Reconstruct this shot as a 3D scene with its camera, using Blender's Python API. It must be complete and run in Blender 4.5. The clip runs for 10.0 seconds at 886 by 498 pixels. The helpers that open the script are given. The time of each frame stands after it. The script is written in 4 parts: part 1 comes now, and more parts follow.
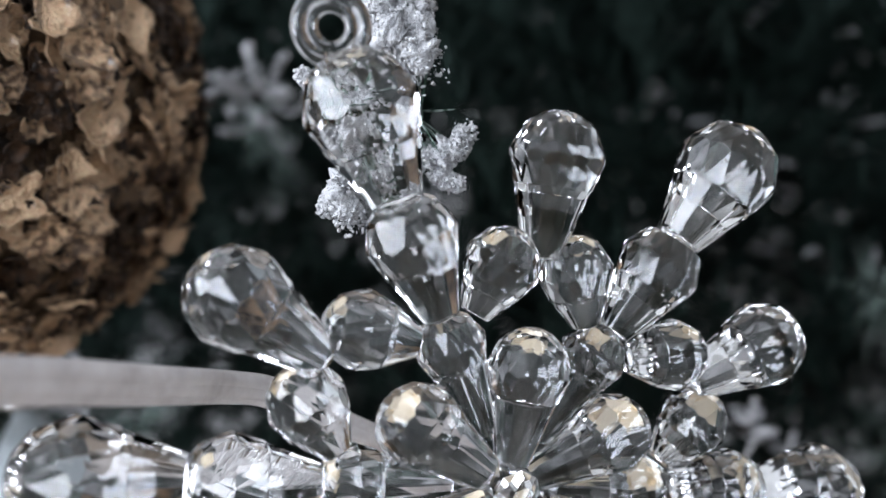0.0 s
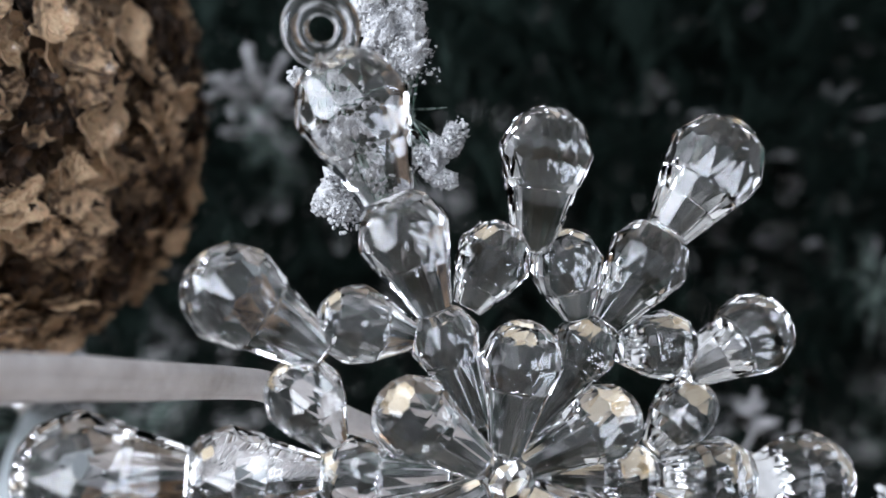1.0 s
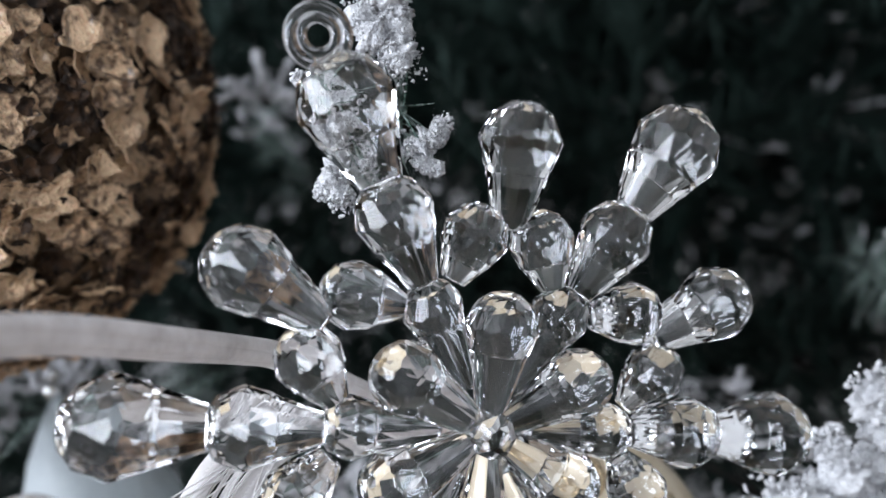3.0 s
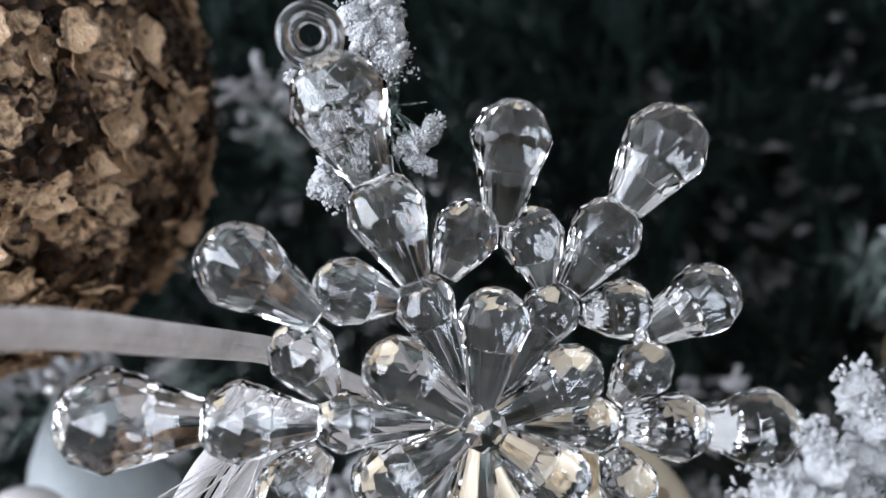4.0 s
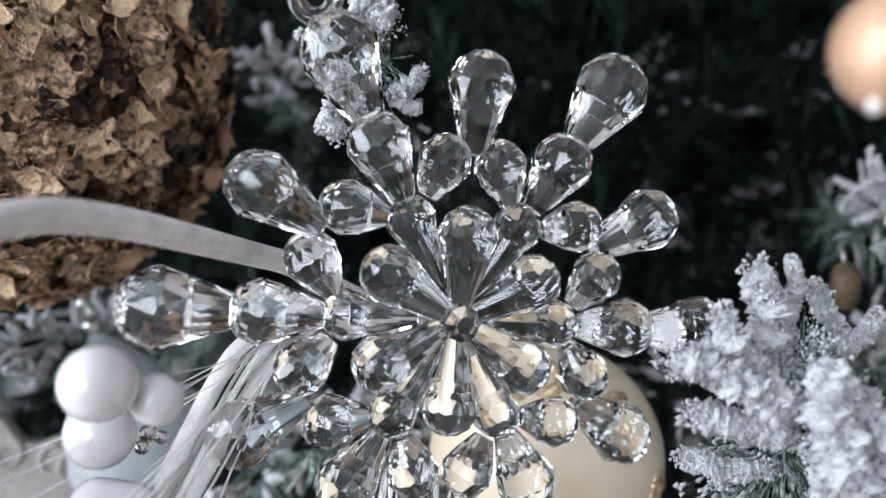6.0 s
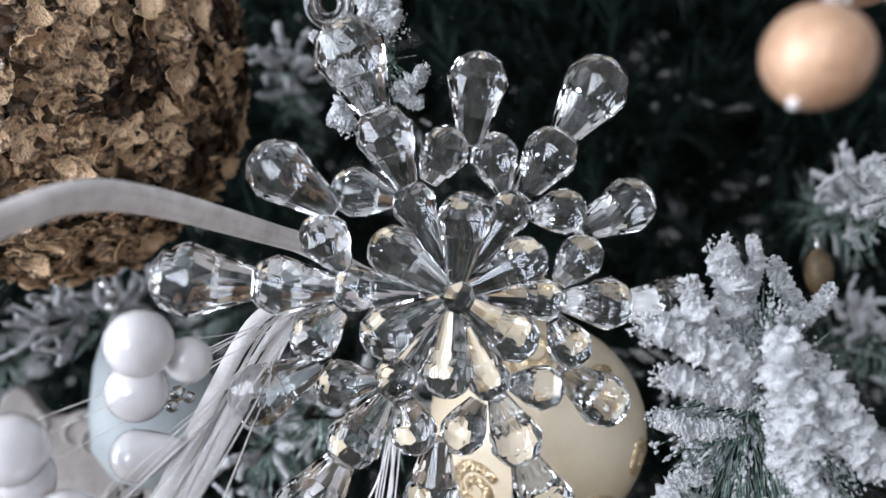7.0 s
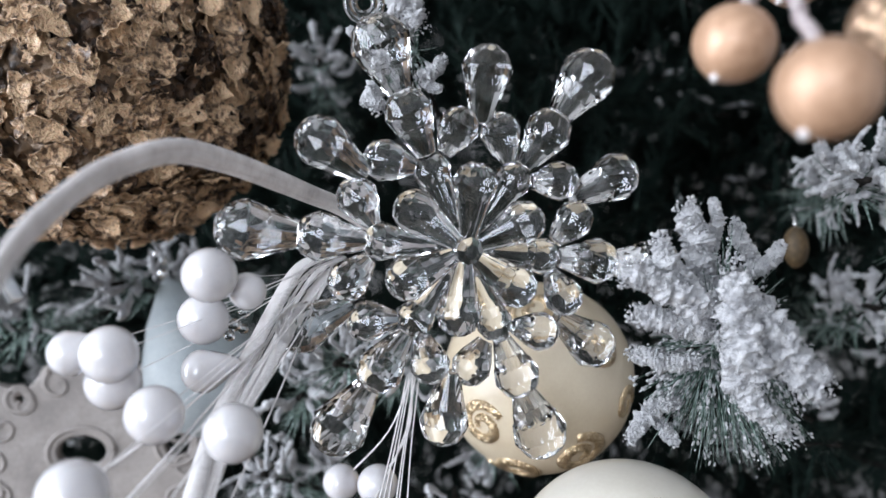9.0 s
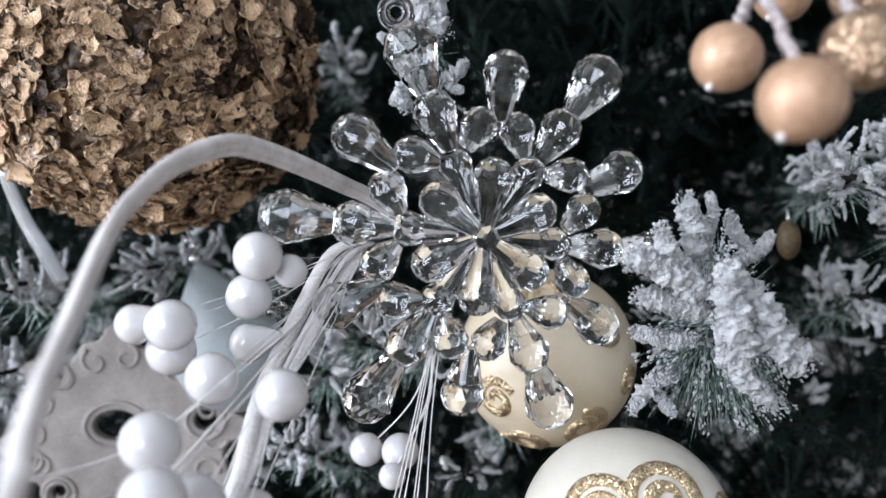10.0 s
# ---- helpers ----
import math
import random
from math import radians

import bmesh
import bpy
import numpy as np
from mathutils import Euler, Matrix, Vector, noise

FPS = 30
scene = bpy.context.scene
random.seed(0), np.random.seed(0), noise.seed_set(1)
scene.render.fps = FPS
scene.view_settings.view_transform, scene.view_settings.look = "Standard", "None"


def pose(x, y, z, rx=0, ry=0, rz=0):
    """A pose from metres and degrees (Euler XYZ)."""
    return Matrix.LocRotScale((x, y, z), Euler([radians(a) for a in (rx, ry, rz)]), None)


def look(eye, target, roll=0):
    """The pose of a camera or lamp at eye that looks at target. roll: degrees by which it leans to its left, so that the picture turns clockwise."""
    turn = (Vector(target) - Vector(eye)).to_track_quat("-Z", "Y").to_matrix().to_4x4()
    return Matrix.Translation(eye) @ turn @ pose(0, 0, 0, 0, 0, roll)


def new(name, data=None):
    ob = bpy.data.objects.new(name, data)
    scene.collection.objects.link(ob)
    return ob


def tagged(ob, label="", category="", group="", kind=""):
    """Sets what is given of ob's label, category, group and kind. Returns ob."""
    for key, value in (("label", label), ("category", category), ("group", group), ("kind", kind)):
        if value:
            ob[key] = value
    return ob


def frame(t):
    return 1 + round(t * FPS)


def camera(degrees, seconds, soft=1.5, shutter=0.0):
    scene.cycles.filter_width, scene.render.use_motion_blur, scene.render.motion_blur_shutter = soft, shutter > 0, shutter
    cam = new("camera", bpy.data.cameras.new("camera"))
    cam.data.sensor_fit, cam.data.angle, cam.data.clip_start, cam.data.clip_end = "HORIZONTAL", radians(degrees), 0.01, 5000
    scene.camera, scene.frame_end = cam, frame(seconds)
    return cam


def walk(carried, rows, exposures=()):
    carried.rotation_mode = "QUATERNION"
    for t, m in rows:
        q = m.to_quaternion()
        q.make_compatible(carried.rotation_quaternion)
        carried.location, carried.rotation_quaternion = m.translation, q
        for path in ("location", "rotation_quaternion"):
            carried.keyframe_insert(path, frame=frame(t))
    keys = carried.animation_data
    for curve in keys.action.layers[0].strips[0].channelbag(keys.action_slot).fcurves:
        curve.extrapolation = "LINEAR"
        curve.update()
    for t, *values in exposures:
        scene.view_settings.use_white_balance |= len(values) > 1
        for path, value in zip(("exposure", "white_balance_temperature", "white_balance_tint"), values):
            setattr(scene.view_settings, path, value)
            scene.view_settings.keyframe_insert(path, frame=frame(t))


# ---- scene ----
cam = camera(54.9, 10.0, soft=1.5)
METRES, EYE, TILT, LEAN, TURN = 0.148, 1.3, 0.0, 0.0, 0.0
ROWS = [
    (0.0, 0.0, 0.0, 0.0, 0.0, 0.0, -0.0),
    (0.5, 0.0015, 0.0001, -0.0016, 0.26, -0.0, 0.42),
    (1.0, 0.0152, -0.0181, -0.0031, 0.48, -0.12, 0.89),
    (1.5, 0.0254, -0.0463, 0.0038, 0.49, -0.36, 1.23),
    (2.0, 0.0314, -0.066, -0.0112, 0.91, -0.42, 1.49),
    (2.5, 0.031, -0.094, -0.0157, 0.92, -0.51, 1.67),
    (3.0, 0.0438, -0.1273, -0.0285, 1.28, -0.03, 1.79),
    (4.5, 0.0633, -0.1525, -0.0445, 1.87, 0.15, 2.28),
    (5.0, 0.0744, -0.2064, -0.0708, 2.41, -0.34, 2.44),
    (5.5, 0.0888, -0.2895, -0.1001, 2.31, -0.8, 2.38),
    (7.0, 0.1073, -0.4944, -0.137, 2.31, -1.43, 2.07),
    (7.5, 0.1085, -0.5861, -0.1559, 2.72, -1.23, 1.96),
    (8.0, 0.1138, -0.635, -0.18, 3.27, -0.99, 1.61),
    (8.5, 0.1124, -0.6802, -0.2011, 3.62, -1.04, 1.3),
    (9.0, 0.1303, -0.7545, -0.2112, 3.72, -1.19, 1.34),
    (9.5, 0.1189, -0.8283, -0.2279, 3.81, -1.54, 1.17),
    (10.0, 0.1014, -0.9203, -0.2223, 3.87, -1.58, 0.76),
]
walk(cam, [(t, pose(0, 0, EYE, TILT, LEAN, TURN) @ pose(METRES * x, METRES * y, METRES * z, 90 + pitch, roll, yaw)) for t, x, y, z, yaw, pitch, roll in ROWS],
     exposures=[(0.0, 0.14), (5.0, 0.12), (7.5, 0.02), (10.0, -0.07)])

cam.data.dof.use_dof = True
cam.data.dof.aperture_fstop = 10.0

# ---- world and light ----
world = bpy.data.worlds.new("world")
scene.world = world
world.use_nodes = True
wn = world.node_tree.nodes
sky = wn.new("ShaderNodeTexSky")
sky.sky_type = "NISHITA"
sky.sun_disc = False
sky.sun_elevation, sky.sun_rotation = radians(35), radians(240)
wn["Background"].inputs["Strength"].default_value = 0.1
world.node_tree.links.new(sky.outputs[0], wn["Background"].inputs["Color"])


def window_light(name, eye, target, w, h, watts, colour):
    lamp = bpy.data.lights.new(name, "AREA")
    lamp.shape, lamp.size, lamp.size_y = "RECTANGLE", w, h
    lamp.energy, lamp.color = watts, colour
    ob = new(name, lamp)
    ob.matrix_world = look(eye, target)
    return ob


DAY = (0.80, 0.87, 1.0)
window_light("window_light", (-2.17, -1.0, 1.55), (0, -1.0, 1.55), 1.9, 1.7, 117, DAY)
window_light("window_light", (-0.9, -2.57, 1.75), (-0.9, 0, 1.75), 1.1, 1.2, 48, DAY)
scene.view_settings.exposure = 0.0


# ---- materials ----
def material(name, dark, light, scale=200.0, rough=0.5, metal=0.0, bump=0.0, bump_scale=900.0, depth=0.0005,
             low=0.35, high=0.65, rough_var=0.1, spread=0.0, coat=0.0, sheen=0.0, gloss=0.5, grain=0.35, sss=0.0, alpha=0.0, placed=False):
    m = bpy.data.materials.new(name)
    m.use_nodes = True
    n, link = m.node_tree.nodes, m.node_tree.links.new
    b = n["Principled BSDF"]
    co = n.new("ShaderNodeTexCoord")
    geo = n.new("ShaderNodeNewGeometry")
    spot = geo.outputs["Position"] if placed else co.outputs["Object"]
    big = n.new("ShaderNodeTexNoise")
    big.inputs["Scale"].default_value, big.inputs["Detail"].default_value = scale, 6
    link(spot, big.inputs["Vector"])
    ramp = n.new("ShaderNodeValToRGB")
    ramp.color_ramp.elements[0].position, ramp.color_ramp.elements[1].position = low, high
    ramp.color_ramp.elements[0].color, ramp.color_ramp.elements[1].color = (*dark, 1), (*light, 1)
    fine = n.new("ShaderNodeTexNoise")
    fine.inputs["Scale"].default_value, fine.inputs["Detail"].default_value = bump_scale, 5
    link(spot, fine.inputs["Vector"])
    fac = big.outputs["Fac"]
    if spread:
        info, add = n.new("ShaderNodeObjectInfo"), n.new("ShaderNodeMath")
        add.operation = "MULTIPLY_ADD"
        both, wrap = n.new("ShaderNodeMath"), n.new("ShaderNodeMath")
        wrap.operation = "FRACT"
        link(info.outputs["Random"], both.inputs[0])
        link(geo.outputs["Random Per Island"], both.inputs[1])
        link(both.outputs[0], wrap.inputs[0])
        link(wrap.outputs[0], add.inputs[0])
        add.inputs[1].default_value = spread
        link(fac, add.inputs[2])
        sub = n.new("ShaderNodeMath")
        sub.operation = "SUBTRACT"
        link(add.outputs[0], sub.inputs[0])
        sub.inputs[1].default_value = spread / 2
        fac = sub.outputs[0]
    link(fac, ramp.inputs["Fac"])
    tone = n.new("ShaderNodeMix")
    tone.data_type, tone.blend_type = "RGBA", "OVERLAY"
    tone.inputs["Factor"].default_value = grain
    link(ramp.outputs["Color"], tone.inputs["A"])
    link(fine.outputs["Fac"], tone.inputs["B"])
    link(tone.outputs["Result"], b.inputs["Base Color"])
    rr = n.new("ShaderNodeMapRange")
    rr.inputs["To Min"].default_value, rr.inputs["To Max"].default_value = max(0.02, rough - rough_var), min(1, rough + rough_var)
    link(fine.outputs["Fac"], rr.inputs["Value"])
    link(rr.outputs["Result"], b.inputs["Roughness"])
    b.inputs["Metallic"].default_value = metal
    b.inputs["Coat Weight"].default_value = coat
    b.inputs["Sheen Weight"].default_value = sheen
    b.inputs["Specular IOR Level"].default_value = gloss
    if sss:
        b.inputs["Subsurface Weight"].default_value = sss
        b.inputs["Subsurface Radius"].default_value = (0.002, 0.0018, 0.0016)
        b.inputs["Subsurface Scale"].default_value = 1.0
    if alpha:
        b.inputs["Transmission Weight"].default_value = alpha
    if bump:
        bp = n.new("ShaderNodeBump")
        bp.inputs["Strength"].default_value, bp.inputs["Distance"].default_value = bump, depth
        link(fine.outputs["Fac"], bp.inputs["Height"])
        link(bp.outputs["Normal"], b.inputs["Normal"])
    return m


def glass(name, colour, rough, ior, clear=1.0):
    m = bpy.data.materials.new(name)
    m.use_nodes = True
    b = m.node_tree.nodes["Principled BSDF"]
    b.inputs["Base Color"].default_value = (*colour, 1)
    b.inputs["Transmission Weight"].default_value = clear
    b.inputs["IOR"].default_value = ior
    b.inputs["Roughness"].default_value = rough
    return m


ACRYLIC = glass("clear plastic", (0.985, 0.99, 0.995), 0.0, 1.56, 1.0)
FROSTED = material("frosted glass", (0.46, 0.51, 0.53), (0.58, 0.63, 0.64), 60, 0.5, alpha=0.5)
SILVER = material("silver cap", (0.5, 0.5, 0.5), (0.7, 0.7, 0.7), 400, 0.25, 1.0)
SNOW = material("flock snow", (0.46, 0.46, 0.475), (0.66, 0.66, 0.67), 260, 0.95, bump=1.0, bump_scale=1900, depth=0.0011)
# Green taken down to near-black: the crown's inner shade is put into the colour.
NEEDLE = material("shade-dark plastic needle", (0.004, 0.010, 0.008), (0.012, 0.024, 0.019), 250, 0.75, bump_scale=1500, gloss=0.15)
DUSTED = material("dusted needle", (0.03, 0.075, 0.05), (0.36, 0.43, 0.40), 500, 0.8, bump_scale=1500, low=0.4, high=0.62)
# Brown taken down to near-black, so boughs sink into the tree's inner shade.
WOOD = material("shade-dark brown branch", (0.006, 0.005, 0.004), (0.015, 0.012, 0.010), 150, 0.85, bump=0.4, gloss=0.2)
BARK = material("gilded bark", (0.018, 0.011, 0.007), (0.22, 0.14, 0.08), 110, 0.4, 0.15, bump=0.6, bump_scale=700, depth=0.0008, low=0.38, high=0.55)
CHIP = material("gilded chip", (0.13, 0.070, 0.036), (0.68, 0.455, 0.275), 500, 0.36, 0.1, coat=0.4, bump=1.0, bump_scale=1300, depth=0.0016, low=0.34, high=0.50, spread=0.24, grain=0.6, placed=True)
# Dark bark flakes; extra ones put the shade of the ball's far side into colour.
DARK_CHIP = material("dark bark chip", (0.010, 0.006, 0.004), (0.07, 0.036, 0.018), 500, 0.42, 0.0, bump=0.8, bump_scale=1200, gloss=0.3, placed=True)
PEARL = material("pearl coat", (0.58, 0.56, 0.57), (0.65, 0.635, 0.645), 70, 0.20, coat=1.0, bump=0.05, bump_scale=1500, depth=0.0003, sss=0.5, grain=0.08)
FIBRE = material("white plastic strip", (0.80, 0.765, 0.755), (0.90, 0.875, 0.87), 300, 0.35, bump=0.3, bump_scale=900, alpha=0.3)
FILM = material("translucent ribbon", (0.62, 0.66, 0.70), (0.80, 0.83, 0.86), 120, 0.35, alpha=0.75)
STEM = material("white wrapped stem", (0.62, 0.575, 0.56), (0.80, 0.755, 0.74), 160, 0.45, bump=0.5, bump_scale=600)
CREAM = material("cream satin paint", (0.57, 0.47, 0.33), (0.65, 0.56, 0.42), 40, 0.32, coat=0.15, bump=0.05, grain=0.08)


def glitter(name, dark, light, turn=1.4):
    """Packed metal grains, each turned its own way."""
    m = material(name, dark, light, 2600, 0.28, 0.9, bump_scale=3200, low=0.42, high=0.6)
    gn, gl = m.node_tree.nodes, m.node_tree.links.new
    cells, geo, mid, far, add, nor = (gn.new("ShaderNodeTexVoronoi"), gn.new("ShaderNodeNewGeometry"), gn.new("ShaderNodeVectorMath"),
                                      gn.new("ShaderNodeVectorMath"), gn.new("ShaderNodeVectorMath"), gn.new("ShaderNodeVectorMath"))
    cells.inputs["Scale"].default_value = 2800
    gl(gn["Texture Coordinate"].outputs["Object"], cells.inputs["Vector"])
    mid.operation, far.operation, add.operation, nor.operation = "SUBTRACT", "SCALE", "ADD", "NORMALIZE"
    mid.inputs[1].default_value = (0.5, 0.5, 0.5)
    far.inputs["Scale"].default_value = turn
    gl(cells.outputs["Color"], mid.inputs[0])
    gl(mid.outputs[0], far.inputs[0])
    gl(far.outputs[0], add.inputs[0])
    gl(geo.outputs["Normal"], add.inputs[1])
    gl(add.outputs[0], nor.inputs[0])
    gl(nor.outputs[0], gn["Principled BSDF"].inputs["Normal"])
    return m


GLITTER = glitter("gold glitter", (0.46, 0.32, 0.17), (0.92, 0.76, 0.53))
BRONZE = glitter("bronze glitter", (0.34, 0.21, 0.13), (0.74, 0.54, 0.38), 1.4)
IVORY = material("ivory satin paint", (0.60, 0.56, 0.48), (0.67, 0.63, 0.56), 40, 0.32, coat=0.15, bump=0.05, grain=0.08)
MINT = material("mint lacquer", (0.022, 0.075, 0.06), (0.04, 0.11, 0.085), 100, 0.3)
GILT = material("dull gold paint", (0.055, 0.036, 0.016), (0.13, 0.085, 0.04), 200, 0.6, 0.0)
BERRY = material("gold berry paint", (0.42, 0.25, 0.155), (0.52, 0.325, 0.21), 500, 0.36, 0.25, bump=0.5, bump_scale=2600, depth=0.0003, coat=0.2, grain=0.12)
TWIG = material("frosted twig", (0.28, 0.22, 0.215), (0.52, 0.47, 0.47), 600, 0.5, bump=0.4)
CARVED = material("off-white carved resin", (0.19, 0.168, 0.155), (0.29, 0.26, 0.24), 60, 0.55, bump=0.15)
PAINT = material("wall paint", (0.62, 0.62, 0.62), (0.68, 0.68, 0.68), 4, 0.9, bump=0.1, bump_scale=150)
CEIL = material("ceiling paint", (0.72, 0.72, 0.70), (0.78, 0.78, 0.76), 3, 0.95)
FLOOR = material("oak floor", (0.16, 0.12, 0.085), (0.26, 0.20, 0.145), 9, 0.5, bump=0.1, bump_scale=120)
PANE = glass("window glass", (1, 1, 1), 0.0, 1.45)


# ---- building helpers ----
class Soup:
    """Vertices and faces that become one mesh."""

    def __init__(self):
        self.v, self.f, self.s, self.count = [], [], [], 0

    def add(self, verts, faces, smooth=True):
        verts = np.asarray(verts, float)
        self.v.append(verts)
        k = self.count
        self.f += [tuple(i + k for i in f) for f in faces]
        self.s += [smooth] * len(faces)
        self.count += len(verts)

    def mesh(self, name, mat):
        me = bpy.data.meshes.new(name)
        me.from_pydata(np.concatenate(self.v).tolist(), [], self.f)
        me.polygons.foreach_set("use_smooth", self.s)
        me.materials.append(mat)
        me.update()
        return me


def part(name, soup, mat, parent=None, label="", m=None):
    data = soup.mesh(name, mat) if isinstance(soup, Soup) else soup
    ob = new(name, data)
    if parent is not None:
        ob.parent = parent
    if m is not None:
        ob.matrix_basis = m
    if label:
        tagged(ob, label)
    return ob


def thing(name, place, label, category, group="", kind=""):
    ob = new(name)
    ob.empty_display_size = 0.01
    ob.matrix_basis = place if isinstance(place, Matrix) else Matrix.Translation(place)
    return tagged(ob, label, category, group, kind)


def ico(level):
    bm = bmesh.new()
    bmesh.ops.create_icosphere(bm, subdivisions=level, radius=1)
    v = np.array([p.co[:] for p in bm.verts])
    f = [tuple(p.index for p in q.verts) for q in bm.faces]
    bm.free()
    return v, f


ICO1, ICO2, ICO3 = ico(1), ico(2), ico(3)
rng = np.random.default_rng(4)


def unit(v):
    v = np.asarray(v, float)
    return v / max(1e-9, np.linalg.norm(v))


def side_axes(d):
    d = unit(d)
    a = unit(np.cross(d, (0.31, 0.2, 1) if abs(d[2]) < 0.9 else (1, 0, 0)))
    return d, a, np.cross(d, a)


def lump(soup, c, r, form=ICO1, rough=0.3, stretch=None):
    v = form[0] * (1 + rng.uniform(-rough, rough, (len(form[0]), 1)))
    if stretch is not None:
        d = unit(stretch)
        v = v + np.outer(v @ d, d) * 0.7
    soup.add(v * r + np.asarray(c), form[1])


def tube(soup, pts, radii, n=8, flat=1.0, up=(0, 0, 1)):
    """A tapering tube along the points, flattened along the side of `up` by `flat`."""
    pts = np.asarray(pts, float)
    k = len(pts)
    radii = np.broadcast_to(radii, (k,))
    verts = []
    for i in range(k):
        d = unit(pts[min(i + 1, k - 1)] - pts[max(i - 1, 0)])
        a = np.cross(d, up)
        if np.linalg.norm(a) < 1e-3:
            a = np.cross(d, (1, 0, 0))
        a = unit(a)
        b = np.cross(a, d)
        for j in range(n):
            w = 2 * math.pi * j / n
            verts.append(pts[i] + radii[i] * (math.cos(w) * a * flat + math.sin(w) * b))
    faces = [(i * n + j, i * n + (j + 1) % n, (i + 1) * n + (j + 1) % n, (i + 1) * n + j) for i in range(k - 1) for j in range(n)]
    faces += [tuple(range(n))[::-1], tuple((k - 1) * n + j for j in range(n))]
    soup.add(verts, faces)


def glide(pts, steps=8):
    """Points along a smooth curve through pts."""
    p = np.asarray(pts, float)
    p = np.vstack([2 * p[0] - p[1], p, 2 * p[-1] - p[-2]])
    out = []
    for i in range(1, len(p) - 2):
        for s in range(steps):
            t = s / steps
            out.append(0.5 * (2 * p[i] + (p[i + 1] - p[i - 1]) * t + (2 * p[i - 1] - 5 * p[i] + 4 * p[i + 1] - p[i + 2]) * t ** 2
                              + (3 * p[i] - p[i - 1] - 3 * p[i + 1] + p[i + 2]) * t ** 3))
    return np.array(out + [p[-2]])


def ball(soup, r, c=(0, 0, 0), form=None, squash=(1, 1, 1)):
    v, f = form or ICO3
    soup.add(v * r * np.asarray(squash) + np.asarray(c), f)


def box(soup, lo, hi):
    x0, y0, z0 = lo
    x1, y1, z1 = hi
    soup.add([(x, y, z) for x in (x0, x1) for y in (y0, y1) for z in (z0, z1)],
             [(0, 1, 3, 2), (4, 6, 7, 5), (0, 4, 5, 1), (2, 3, 7, 6), (0, 2, 6, 4), (1, 5, 7, 3)], False)


# ---- the room ----
def slab(name, lo, hi, mat, label):
    s = Soup()
    box(s, lo, hi)
    return tagged(part(name, s, mat), label, "room", kind="structure")


X0, X1, Y0, Y1, H = -2.3, 2.3, -2.7, 2.8, 2.6
slab("floor", (X0, Y0, -0.1), (X1, Y1, 0), FLOOR, "brown oak floor of the room")
slab("ceiling", (X0, Y0, H), (X1, Y1, H + 0.1), CEIL, "plain pale grey painted ceiling")
slab("wall_north", (X0, Y1, 0), (X1, Y1 + 0.12, H), PAINT, "plain pale grey painted wall behind the tree")


def pierced_wall(name, axis, at, lo, hi, w0, w1, s0, s1, thick, label):
    """A wall along x or y with one window opening, in one mesh."""
    s = Soup()
    for a, b, z0, z1 in ((lo, w0, 0, H), (w1, hi, 0, H), (w0, w1, 0, s0), (w0, w1, s1, H)):
        if axis == "x":
            box(s, (a, at - thick, z0), (b, at, z1))
        else:
            box(s, (at - thick, a, z0), (at, b, z1))
    return tagged(part(name, s, PAINT), label, "wall", kind="structure")


pierced_wall("wall_west", "y", X0, Y0, Y1, -1.95, -0.05, 0.7, 2.4, 0.12, "pale grey painted wall with a wide window opening")
pierced_wall("wall_south", "x", Y0, X0, X1, -1.45, -0.35, 1.15, 2.35, 0.12, "pale grey painted wall with a window opening")
slab("wall_east", (X1, Y0, 0), (X1 + 0.12, Y1, H), PAINT, "plain pale grey painted side wall")


